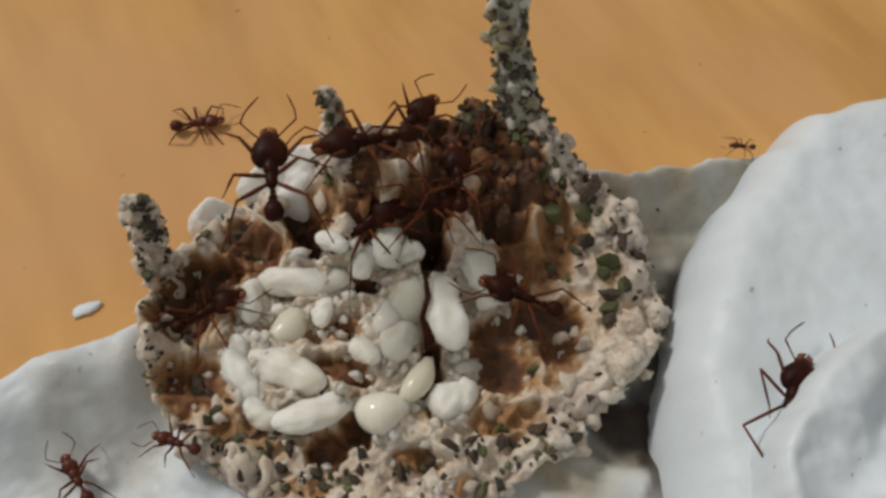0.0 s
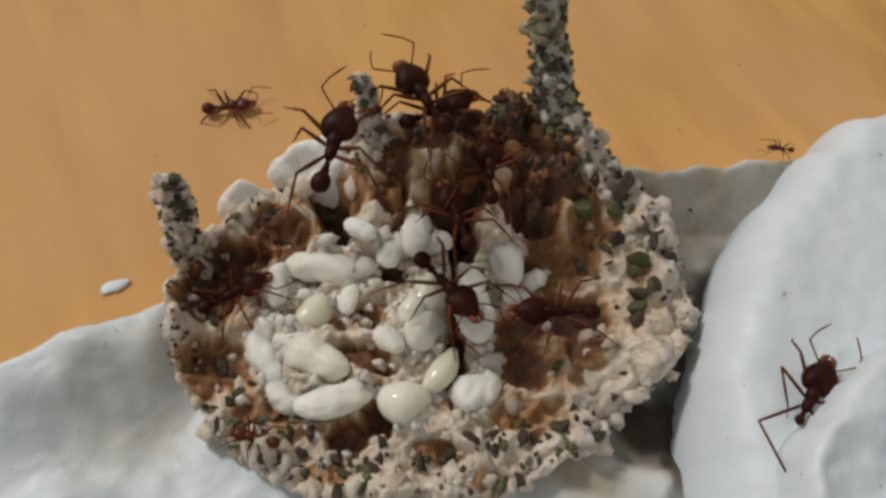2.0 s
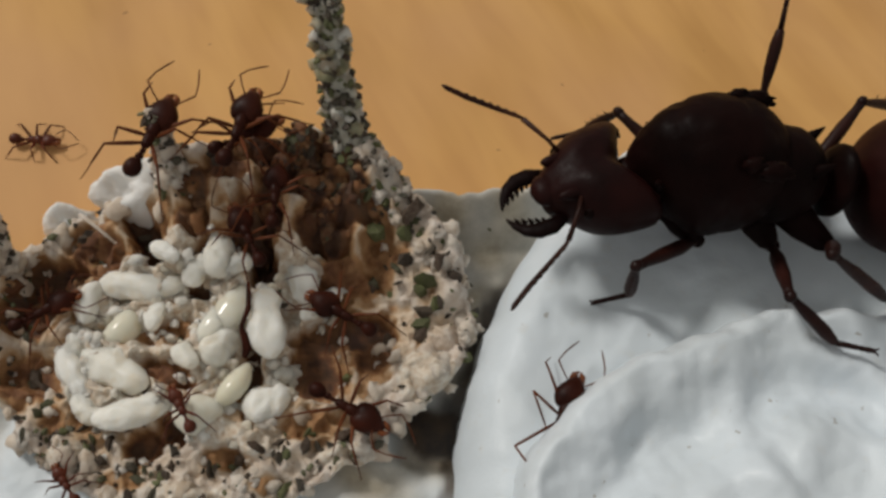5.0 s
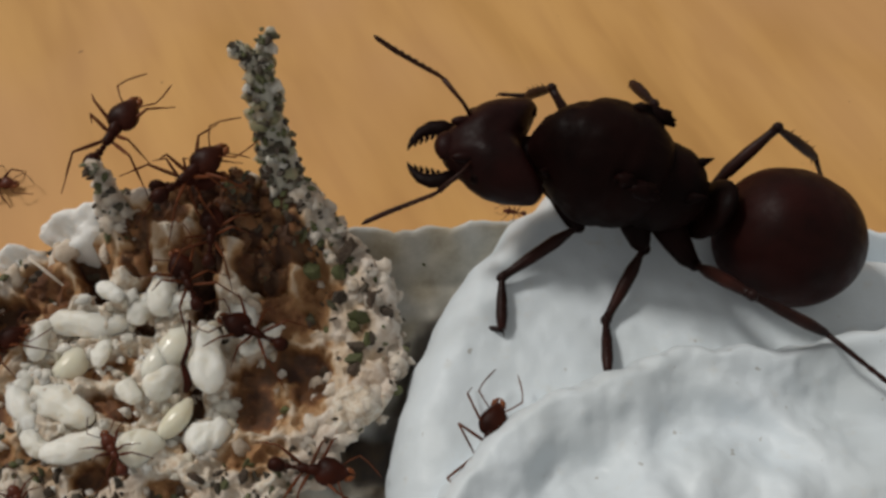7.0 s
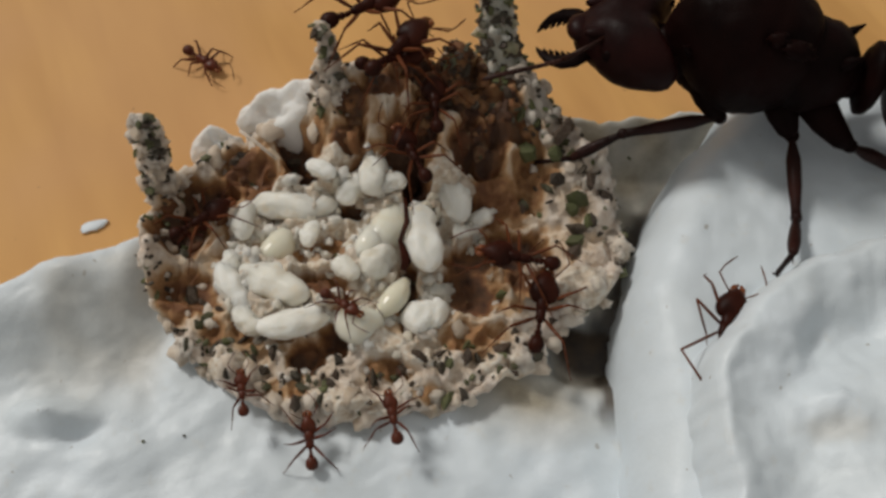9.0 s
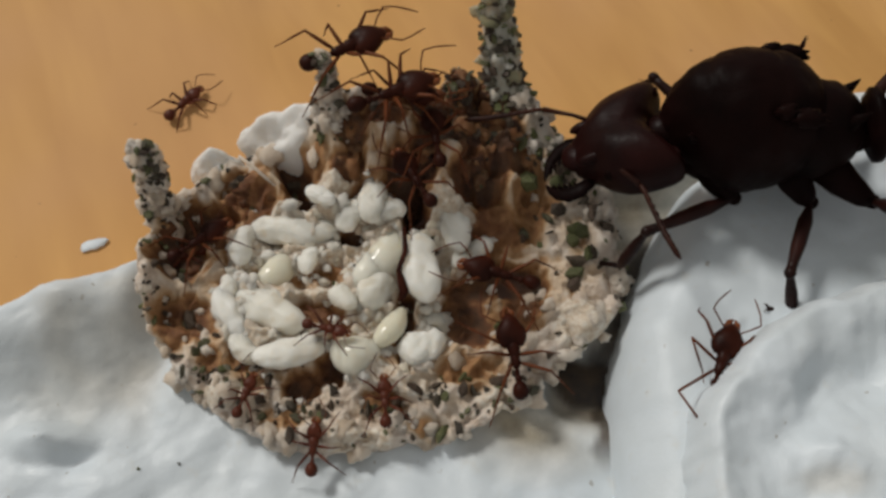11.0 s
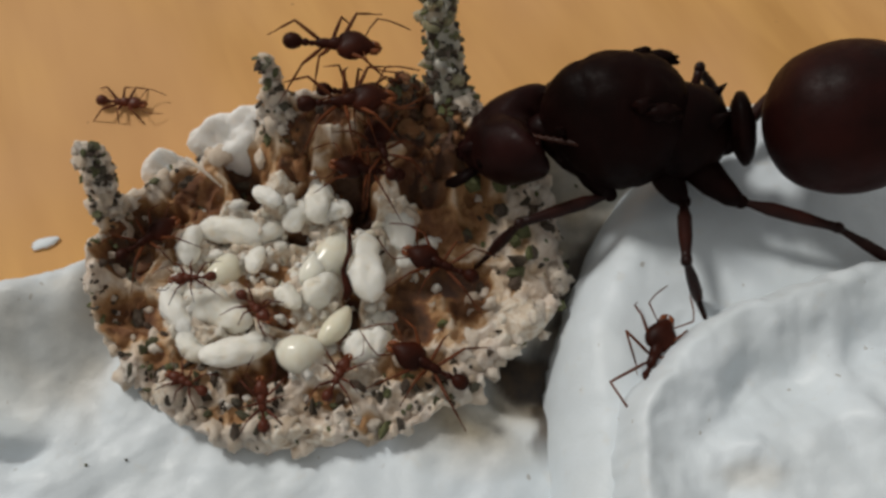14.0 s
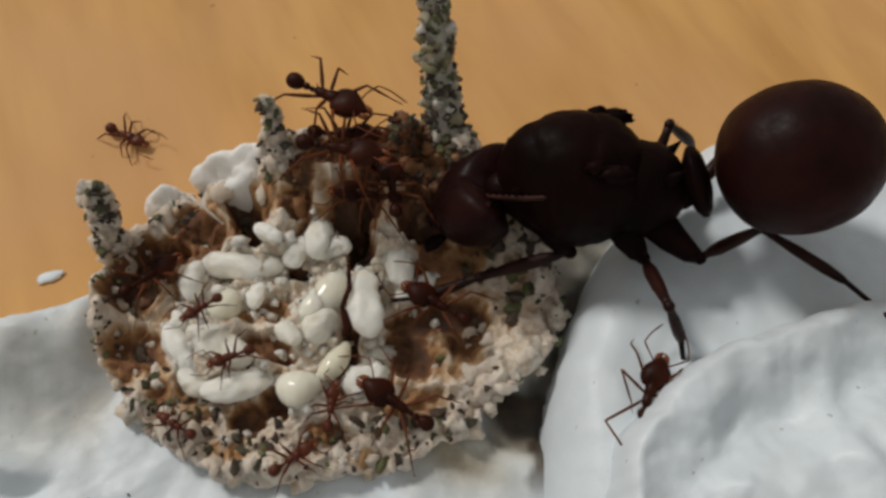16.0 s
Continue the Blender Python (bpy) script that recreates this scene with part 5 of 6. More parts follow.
EDGE_ANT = [
    (0, -1.92, -9.12, 1.50, 0, -0, 117),
    (2.5, -1.95, -8.19, 1.80, 0, -0, 127),
    (3.5, -2.48, -9.29, 4.30, 0, -0, 134),
    (4, -2.79, -8.51, 4.90, 0, -0, 116),
    (4.5, -3.23, -8.28, 4.90, 0, -0, 131),
    (5, -3.13, -8.23, 4.90, 0, -0, 124),
    (8, -3.80, -9.83, 4.10, 0, -0, 126),
    (8.5, -0.47, -12.92, 3.70, 0, -0, 105),
    (9, -0.63, -13.03, 3.70, 0, -0, 105),
    (9.5, -0.50, -12.56, 3.70, 0, -0, 100),
    (11.9, -1.18, -9.62, 3.70, 0, -0, 96),
    (12.5, -0.69, -9.22, 3.70, 0, -0, 71),
    (13.2, -0.56, -8.67, 3.70, 0, -0, 90),
    (13.8, -0.69, -9.41, 3.70, 0, -0, 72),
    (14.5, -0.28, -9.08, 3.70, 0, -0, 67),
    (15.2, -0.85, -8.93, 3.70, 0, -0, 109),
    (16, -0.94, -9.01, 3.70, 0, -0, 89),
]
NURSE = [
    (0, -4.73, -3.40, 2.20, 0, -0, -40),
    (5, -5.11, -3.58, 2.20, 0, -0, -35),
    (7.4, -6.74, -2.77, 2.20, 0, -0, -40),
    (8, -3.58, -6.53, 4.60, 0, -0, -49),
    (8.5, -3.63, -7.58, 4.60, 0, -0, -36),
    (9, -3.65, -7.44, 4.60, 0, -0, -29),
    (9.5, -3.58, -7.45, 4.60, 0, -0, -5),
    (11.9, -4.88, -6.52, 4.60, 0, -0, -22),
    (12.5, -5.15, -6.06, 4.60, 0, -0, -37),
    (13.2, -5.25, -6.02, 4.60, 0, -0, -41),
    (14.5, -5.44, -6.15, 4.60, 0, -0, -38),
    (14.85, -5.69, -6.62, 4.60, 0, -0, -110),
    (15.2, -5.95, -7.10, 4.60, 0, -0, -181),
    (16, -6.41, -6.88, 4.60, 0, -0, -154),
]
NURSE_MATE = [
    (0, -12.70, -2.04, 2.00, 0, -0, -164),
    (9.5, -13.08, -2.08, 2.00, 0, -0, -160),
    (11.9, -13.18, -2.45, 2.00, 0, -0, -158),
    (12.5, -12.70, -3.18, 3.40, 0, -0, -163),
    (13.2, -10.04, -5.00, 5.00, 0, -0, -158),
    (13.8, -8.81, -4.80, 5.00, 0, -0, -171),
    (14.5, -8.56, -4.83, 5.00, 0, -0, -171),
    (15.2, -8.33, -4.69, 5.00, 0, -0, -161),
    (16, -8.40, -4.35, 5.00, 0, -0, -141),
]
WALL_ANT = [
    (0, 0.88, 1.84, 8.60, 0, -0, 93),
    (1.5, 0.88, 1.84, 8.60, 0, -0, 93),
    (9.5, 0.63, 2.45, 8.60, 0, -0, 99),
    (14.5, 1.06, 1.56, 8.60, 0, -0, 112),
    (16, 1.49, 1.80, 8.60, 0, -0, 102),
]
POCKET_ANT = [
    (0, -11.68, -3.09, 4.20, 0, -0, 34),
    (4, -11.68, -3.09, 4.20, 0, -0, 34),
    (12.5, -11.98, -2.35, 4.20, 0, -0, 44),
    (16, -11.98, -2.35, 4.20, 0, -0, 44),
]
BACK_ANT = [
    (0, -0.51, 1.02, 7.60, 0, -0, 18),
    (0.75, -0.55, 0.38, 7.60, 0, -0, 61),
    (1.5, -0.59, -0.25, 7.60, 0, -0, 104),
    (4, -0.55, 0.22, 7.60, 0, -0, 121),
    (9.5, -0.36, -0.16, 7.60, 0, -0, 119),
    (12.5, -0.01, 0.75, 7.60, 0, -0, 145),
    (14.5, 0.32, 1.06, 7.60, 0, -0, 176),
    (16, 0.13, 1.84, 7.60, 0, -0, 175),
]
BACK_EDGE_ANT = [
    (0, 16.79, 6.93, 4.45, 0, -0, 174),
    (4.5, 17.07, 6.93, 4.45, 0, -0, 172),
    (16, 22.02, 5.85, 4.70, 0, -0, 184),
]
QUEEN_ROWS = [
    (0, 46.17, -1.88, 10.50, 5, 0, 181.0),
    (2.4, 37.17, -1.48, 10.50, 5, 0, 183.0),
    (3, 32.67, -1.38, 10.50, 6, 0, 184.0),
    (3.5, 28.17, -0.88, 10.50, 8, 0, 185.0),
    (4, 28.30, 1.24, 10.50, 8, 0, 185.0),
    (4.5, 27.01, 2.95, 10.50, 8, 0, 191.0),
    (5, 24.85, 3.14, 10.75, 8, 2, 180.6),
    (7.5, 23.25, 5.55, 11.00, -2, -3, 158.8),
    (8, 21.81, 5.75, 11.00, -2, -3, 151.1),
    (8.5, 19.94, 5.97, 11.00, 2, 0, 157.2),
    (9, 18.61, 4.37, 10.75, 2, 2, 166.7),
    (9.5, 17.95, 4.13, 10.75, 4, 2, 167.5),
    (12, 18.46, 1.85, 10.25, 14.3, 6, 187.6),
    (12.5, 18.30, 2.88, 10.25, 16, 6, 185.5),
    (13, 17.72, 3.34, 10.07, 16, 6.7, 180.1),
    (13.5, 16.47, 2.98, 9.90, 16, 7.5, 173.6),
    (14, 15.45, 3.09, 9.80, 16, 8.3, 176.8),
    (14.5, 14.73, 2.39, 9.80, 16, 9, 168.3),
    (15, 14.57, 1.50, 9.76, 16, 8.3, 173.5),
    (16, 13.44, 1.87, 9.75, 16, 9, 178.0),
]
# the head's turn and nod, the abdomen's swing and lift, degrees
QUEEN_HEAD = [(0, 0, 0), (4.5, 4, 0), (5, 20, 0), (7.5, 15, 0), (8, 12, 0), (8.5, 10, 0), (9.5, 9, 0), (11.9, 8, 30), (12.5, 2, 20), (13, -2, 18), (13.5, 0, 22), (14, -2, 26), (14.5, 4, 32), (15, 2, 34), (16, -6, 38)]
QUEEN_GASTER = [(0, 0, 4), (5, 2, -9), (7.5, 9, -22), (8, 14, -20), (8.5, 6, -9), (12, 2, 12), (12.5, 2, 13), (13, 3, 15), (13.5, 4, 15), (14, 0, 11), (14.5, 3, 14), (15, 6, 17), (16, 6, 16)]
QUEEN_FEELERS = {
    -1: [(0, -35, 10), (3, -35, 10), (3.5, -14, -13), (4, -44, 18), (4.5, -70, 10), (5, -40, 22), (7.5, -28, 28), (8, -61, 0), (9, -30, 15), (9.5, -18, 10), (12.5, -26, 14), (13, -30, 12), (13.5, -34, 14), (14, -40, 2), (15, -50, -12), (16, -40, -20)],
    1: [(0, 35, 10), (3, 35, 10), (3.5, 29, -34), (4, 23, -34), (4.5, 8, -16), (5, 39, -13), (7.5, 23, -3), (8, 12, 12), (8.5, 35, -18), (9, 20, -13), (9.5, 45, 8), (10.8, 95, -12), (12, 168, -14), (13, 172, -12), (14, 170, -14), (15, 173, -12), (16, 171, -14)],
}


def interpolate(rows, t):
    for a, b in zip(rows, rows[1:]):
        if t <= b[0]:
            f = (t - a[0]) / (b[0] - a[0])
            f = f * f * (3 - 2 * f) if b[0] - a[0] > 0.4 else f
            return [p + (q - p) * f for p, q in zip(a, b)][1:]
    return list(rows[-1][1:])


def swing_legs(root, rows, size, seed):
    """Legs step with the way covered, antennae feel about."""
    r = random.Random(seed)
    legs = [o for o in root.children if o.name.split(".")[0] == "leg"]
    feelers = [o for o in root.children if o.name.split(".")[0] == "antenna"]
    bases = {o: o.matrix_basis.copy() for o in legs + feelers}
    times = [0.25 * k for k in range(65)]
    phase, last, table = r.uniform(0, 6), None, []
    for t in times:
        p = interpolate(rows, t)
        if last:
            phase += min(1.35, 3.0 * math.dist(p[:3], last[:3]) / size + abs(p[5] - last[5]) * 0.012)
        last = p
        table.append((t, phase))
    for i, leg in enumerate(legs):
        side = -1 if i < 3 else 1
        off = math.pi * ((i % 3 + (i >= 3)) % 2)
        rest, lift = r.uniform(-9, 9), r.uniform(-7, 7)
        walk(leg, [(t, bases[leg] @ pose(0, 0, 0, side * (lift + 7 * max(0, math.cos(ph + off))), 0, rest + side * 15 * math.sin(ph + off))) for t, ph in table])
    for i, feeler in enumerate(feelers):
        w, o = r.uniform(2.2, 4.5), r.uniform(0, 6)
        walk(feeler, [(t, bases[feeler] @ pose(0, 0, 0, 8 * math.sin(w * t * 1.3 + o), 9 * math.sin(w * t * 0.7 + o), 15 * math.sin(w * t + o))) for t in [0.5 * k for k in range(33)]])


def rows_to_poses(rows):
    return [(t, at(x, y, z, rx, ry, rz)) for t, x, y, z, rx, ry, rz in rows]


CAST = []


def cast(template, rows, size, label, spare=[]):
    """Put a worker at the start of its way; the first one of a kind is the template itself."""
    ob = template if template not in spare else copy_thing(template, Matrix())
    spare.append(template)
    ob.scale = (size, size, size)
    ob.matrix_basis = at(*rows[0][1:]) @ Matrix.Diagonal((size, size, size, 1))
    tagged(ob, label)
    CAST.append((ob, rows, size))


cast(MAJOR, CREST_ANT, 3.5, "dark brown worker ant climbing on the fungus crest")
cast(MAJOR, TIP_ANT, 3.4, "large dark worker ant crouching beside the fungus tip")
cast(MAJOR, TIP_MATE, 2.9, "dark worker ant pressed against another on the crest")
cast(MAJOR, RUNNER, 3.2, "dark worker ant running over the white brood")
cast(MAJOR, HOLLOW_ANT, 3.0, "dark brown worker ant in a brown fungus hollow")
cast(MAJOR, WALL_ANT, 2.8, "dark worker ant clinging to the fungus wall")
cast(MAJOR, POCKET_ANT, 2.7, "dark worker ant half hidden in a brown pocket")
cast(MAJOR, BACK_ANT, 2.8, "dark worker ant under the fungus crest")
cast(long_legged("dark red worker ant"), PLASTER_ANT, 3.1, "dark red worker ant with wide-bent legs on white plaster")
cast(MINOR, TABLE_ANT, 2.3, "small red-brown ant walking on the wooden table")
cast(MINOR, RIM_ANT, 1.75, "small red-brown ant on the lower fungus rim")
cast(MINOR, WANDERER, 2.0, "small red-brown ant wandering over white plaster")
cast(MINOR, EDGE_ANT, 1.95, "small red-brown ant at the front fungus edge")
cast(MINOR, NURSE, 1.8, "small orange-brown nurse ant among the brood")
cast(MINOR, NURSE_MATE, 1.75, "small orange-brown nurse ant beside ivory larvae")
cast(MINOR, BACK_EDGE_ANT, 1.0, "tiny ant on the rear plaster edge")


# ---- what moves ----
# where knees, ankles and toes of the queen stand: t, x, y, z
KNEES = {
    ('front', 1): [(0, 40.2, -7.5, 9.8), (2.4, 31.4, -7.3, 9.8), (3, 27.0, -7.3, 9.9), (3.5, 22.6, -6.9, 10.1), (4, 21.2, -1.9, 9.5), (4.5, 20.6, -1.9, 9.8), (5, 18.8, -2.0, 10.4), (7.5, 15.7, 2.5, 6.3), (8, 13.4, 5.2, 8.4), (8.5, 11.4, 4.4, 7.6), (9, 10.3, 2.2, 6.9), (9.5, 9.6, 1.7, 7.5), (12, 12.2, -4.5, 8.5), (12.5, 11.9, -3.6, 8.1), (13, 11.5, -2.8, 7.8), (13.5, 9.6, -1.2, 8.1), (14, 8.4, -1.4, 7.1), (14.5, 7.4, -1.3, 6.7), (15, 7.8, -2.5, 5.5), (16, 6.5, -1.7, 5.5)],
    ('middle', 1): [(0, 47.4, -8.3, 9.8), (2.4, 38.6, -7.9, 9.8), (3, 34.2, -7.8, 9.9), (3.5, 29.8, -7.3, 10.1), (4, 29.9, -5.1, 10.1), (4.5, 29.3, -3.2, 10.1), (5, 25.8, -3.2, 10.4), (7.5, 20.9, -0.6, 6.0), (8, 20.1, -1.2, 7.2), (8.5, 19.8, -1.4, 7.3), (9, 19.4, -2.5, 6.8), (9.5, 19.2, -2.6, 6.5), (12, 17.7, -4.8, 9.3), (12.5, 17.4, -3.2, 9.8), (13, 17.0, -3.5, 8.9), (13.5, 16.3, -4.3, 9.7), (14, 16.3, -4.3, 9.3), (14.5, 15.7, -5.0, 9.9), (15, 15.6, -5.4, 10.3), (16, 15.5, -5.0, 10.2)],
    ('hind', 1): [(0, 53.4, -7.8, 10.3), (2.4, 44.6, -7.1, 10.3), (3, 40.2, -6.9, 10.4), (3.5, 35.8, -6.3, 10.6), (4, 35.9, -4.1, 10.6), (4.5, 35.1, -1.6, 10.6), (5, 27.1, -2.1, 12.5), (7.5, 27.7, -1.4, 11.2), (8, 27.6, -1.1, 9.9), (8.5, 24.8, -1.8, 11.0), (9, 26.4, 1.1, 5.9), (9.5, 22.0, -3.2, 11.9), (12, 23.5, -3.6, 12.8), (12.5, 25.8, -2.4, 11.9), (13, 26.6, 0.1, 7.3), (13.5, 25.2, -0.7, 8.0), (14, 24.4, -1.5, 8.8), (14.5, 23.3, -2.2, 9.1), (15, 23.4, -2.2, 8.9), (16, 21.5, 1.3, 7.5)],
    ('front', -1): [(0, 40.0, 3.3, 8.9), (2.4, 30.8, 3.5, 8.9), (3, 26.3, 3.4, 8.8), (3.5, 21.8, 4.1, 8.2), (4, 21.1, 3.1, 9.7), (4.5, 20.1, 6.9, 8.6), (5, 18.8, 8.3, 8.6), (7.5, 19.5, 12.8, 10.3), (8, 17.3, 12.1, 10.9), (8.5, 16.4, 13.3, 9.6), (9, 14.0, 11.0, 9.2), (9.5, 13.2, 10.6, 9.0), (12, 12.1, 6.0, 7.2), (12.5, 12.6, 1.4, 9.6), (13, 11.9, 2.5, 9.4), (13.5, 12.1, 1.3, 9.6), (14, 10.1, 8.3, 6.3), (14.5, 11.0, 0.7, 9.5), (15, 9.5, 7.0, 6.3), (16, 8.0, 6.9, 6.2)],
    ('middle', -1): [(0, 47.1, 4.4, 8.7), (2.4, 37.9, 4.8, 8.7), (3, 33.3, 4.9, 8.6), (3.5, 28.7, 5.3, 8.4), (4, 28.8, 7.5, 8.4), (4.5, 26.9, 9.2, 8.4), (5, 26.1, 8.4, 10.4), (7.5, 24.8, 10.8, 10.9), (8, 24.2, 10.6, 11.0), (8.5, 22.2, 10.4, 11.4), (9, 21.2, 10.3, 9.3), (9.5, 20.2, 8.6, 11.2), (12, 19.0, 7.9, 7.6), (12.5, 19.1, 8.8, 7.4), (13, 19.1, 9.1, 7.2), (13.5, 18.6, 8.6, 7.1), (14, 17.8, 7.6, 9.7), (14.5, 17.4, 6.6, 9.7), (15, 17.1, 6.0, 9.5), (16, 16.4, 6.4, 9.5)],
    ('hind', -1): [(0, 53.2, 4.1, 9.2), (2.4, 43.9, 4.8, 9.2), (3, 39.3, 5.0, 9.1), (3.5, 34.7, 5.5, 8.9), (4, 34.8, 7.6, 8.9), (4.5, 32.9, 10.0, 8.9), (5, 31.9, 9.0, 9.4), (7.5, 31.2, 8.3, 11.5), (8, 30.3, 7.5, 11.3), (8.5, 28.8, 8.7, 10.0), (9, 26.9, 8.5, 10.0), (9.5, 26.2, 8.4, 9.8), (12, 24.9, 8.4, 8.8), (12.5, 25.0, 9.1, 8.6), (13, 25.0, 8.9, 8.5), (13.5, 24.4, 7.7, 8.5), (14, 23.1, 8.2, 8.5), (14.5, 23.1, 6.3, 8.6), (15, 22.5, 6.2, 8.4), (16, 21.0, 7.1, 8.5)],
}
ANKLES = {
    ('front', 1): [(0, 38.8, -8.7, 7.3), (2.4, 30.0, -8.5, 7.3), (3, 25.7, -8.6, 7.4), (3.5, 21.3, -8.3, 7.7), (4, 19.5, -2.4, 7.0), (4.5, 19.5, -2.3, 7.0), (5, 19.0, -2.1, 7.4), (7.5, 15.4, -0.5, 6.5), (8, 10.3, 4.9, 8.5), (8.5, 8.4, 3.8, 6.5), (9, 7.9, 1.6, 5.2), (9.5, 7.3, 1.3, 5.6), (12, 12.6, -4.8, 5.6), (12.5, 12.7, -4.4, 5.6), (13, 12.6, -4.6, 5.6), (13.5, 7.5, -1.7, 5.4), (14, 7.0, -1.9, 4.3), (14.5, 5.3, -1.5, 4.3), (15, 5.1, -2.9, 3.4), (16, 2.6, -3.1, 4.3)],
    ('middle', 1): [(0, 47.7, -10.0, 6.8), (2.4, 39.0, -9.5, 6.8), (3, 34.7, -9.4, 7.0), (3.5, 30.3, -9.0, 7.3), (4, 30.4, -6.9, 7.3), (4.5, 30.0, -4.9, 7.3), (5, 28.4, -4.9, 8.7), (7.5, 20.2, -3.7, 7.2), (8, 19.5, -4.7, 7.4), (8.5, 19.4, -4.9, 6.5), (9, 18.3, -5.4, 8.1), (9.5, 18.0, -5.5, 8.1), (12, 18.9, -4.1, 6.5), (12.5, 18.1, -3.6, 6.5), (13, 18.3, -5.0, 6.3), (13.5, 17.7, -5.4, 7.2), (14, 17.7, -4.8, 6.3), (14.5, 17.2, -6.0, 7.4), (15, 17.1, -6.2, 7.6), (16, 16.8, -5.3, 7.2)],
    ('hind', 1): [(0, 57.3, -9.9, 8.0), (2.4, 48.6, -9.1, 8.0), (3, 44.2, -8.8, 8.1), (3.5, 39.8, -8.2, 8.4), (4, 40.0, -6.1, 8.4), (4.5, 39.4, -3.1, 8.4), (5, 30.8, -2.7, 9.4), (7.5, 32.1, -3.0, 9.4), (8, 31.9, -3.6, 9.2), (8.5, 28.5, -4.9, 10.5), (9, 28.6, -2.8, 7.2), (9.5, 26.1, -4.5, 9.8), (12, 27.9, -3.8, 10.3), (12.5, 30.1, -4.5, 10.5), (13, 27.8, -3.9, 10.3), (13.5, 26.5, -4.6, 10.7), (14, 28.9, -3.0, 7.0), (14.5, 27.8, -3.3, 7.0), (15, 27.9, -3.6, 7.2), (16, 25.8, -1.6, 7.4)],
    ('front', -1): [(0, 38.6, 4.0, 6.2), (2.4, 29.4, 4.1, 6.2), (3, 24.8, 4.0, 6.1), (3.5, 19.7, 5.1, 6.1), (4, 18.5, 3.3, 8.1), (4.5, 18.5, 7.2, 5.9), (5, 17.4, 8.9, 5.9), (7.5, 18.4, 14.4, 7.9), (8, 14.4, 12.8, 11.5), (8.5, 15.4, 14.6, 7.0), (9, 12.9, 12.1, 6.5), (9.5, 12.1, 11.7, 6.3), (12, 10.9, 6.1, 4.3), (12.5, 12.4, 1.3, 6.5), (13, 12.2, 2.0, 6.4), (13.5, 12.5, 2.0, 6.6), (14, 9.1, 8.6, 3.4), (14.5, 12.5, 0.4, 6.9), (15, 8.5, 7.3, 3.4), (16, 7.0, 7.2, 3.3)],
    ('middle', -1): [(0, 47.5, 5.5, 5.5), (2.4, 38.2, 5.9, 5.5), (3, 33.6, 6.0, 5.4), (3.5, 29.0, 6.3, 5.1), (4, 29.1, 8.4, 5.1), (4.5, 27.0, 10.2, 5.1), (5, 26.5, 10.8, 12.9), (7.5, 24.2, 13.5, 8.9), (8, 25.4, 12.7, 13.4), (8.5, 22.7, 12.5, 14.0), (9, 21.9, 11.4, 6.2), (9.5, 20.9, 10.5, 14.0), (12, 19.6, 8.5, 4.3), (12.5, 19.8, 9.3, 4.1), (13, 19.9, 9.6, 3.9), (13.5, 19.4, 9.0, 3.8), (14, 19.8, 7.4, 6.9), (14.5, 19.7, 6.3, 7.2), (15, 19.1, 6.1, 6.8), (16, 18.4, 7.1, 6.9)],
    ('hind', -1): [(0, 57.0, 5.9, 6.6), (2.4, 47.7, 6.7, 6.6), (3, 43.1, 6.9, 6.5), (3.5, 38.5, 7.5, 6.2), (4, 38.6, 9.6, 6.2), (4.5, 36.4, 12.3, 6.2), (5, 35.9, 10.7, 6.9), (7.5, 34.8, 8.4, 8.0), (8, 33.9, 8.2, 7.9), (8.5, 33.1, 8.9, 7.5), (9, 31.2, 9.4, 7.7), (9.5, 30.5, 9.2, 7.4), (12, 28.9, 10.2, 6.4), (12.5, 29.1, 10.7, 6.2), (13, 29.2, 10.1, 6.1), (13.5, 28.7, 8.4, 6.1), (14, 27.4, 9.2, 6.2), (14.5, 27.5, 6.6, 6.3), (15, 26.9, 6.9, 6.1), (16, 25.3, 8.2, 6.3)],
}
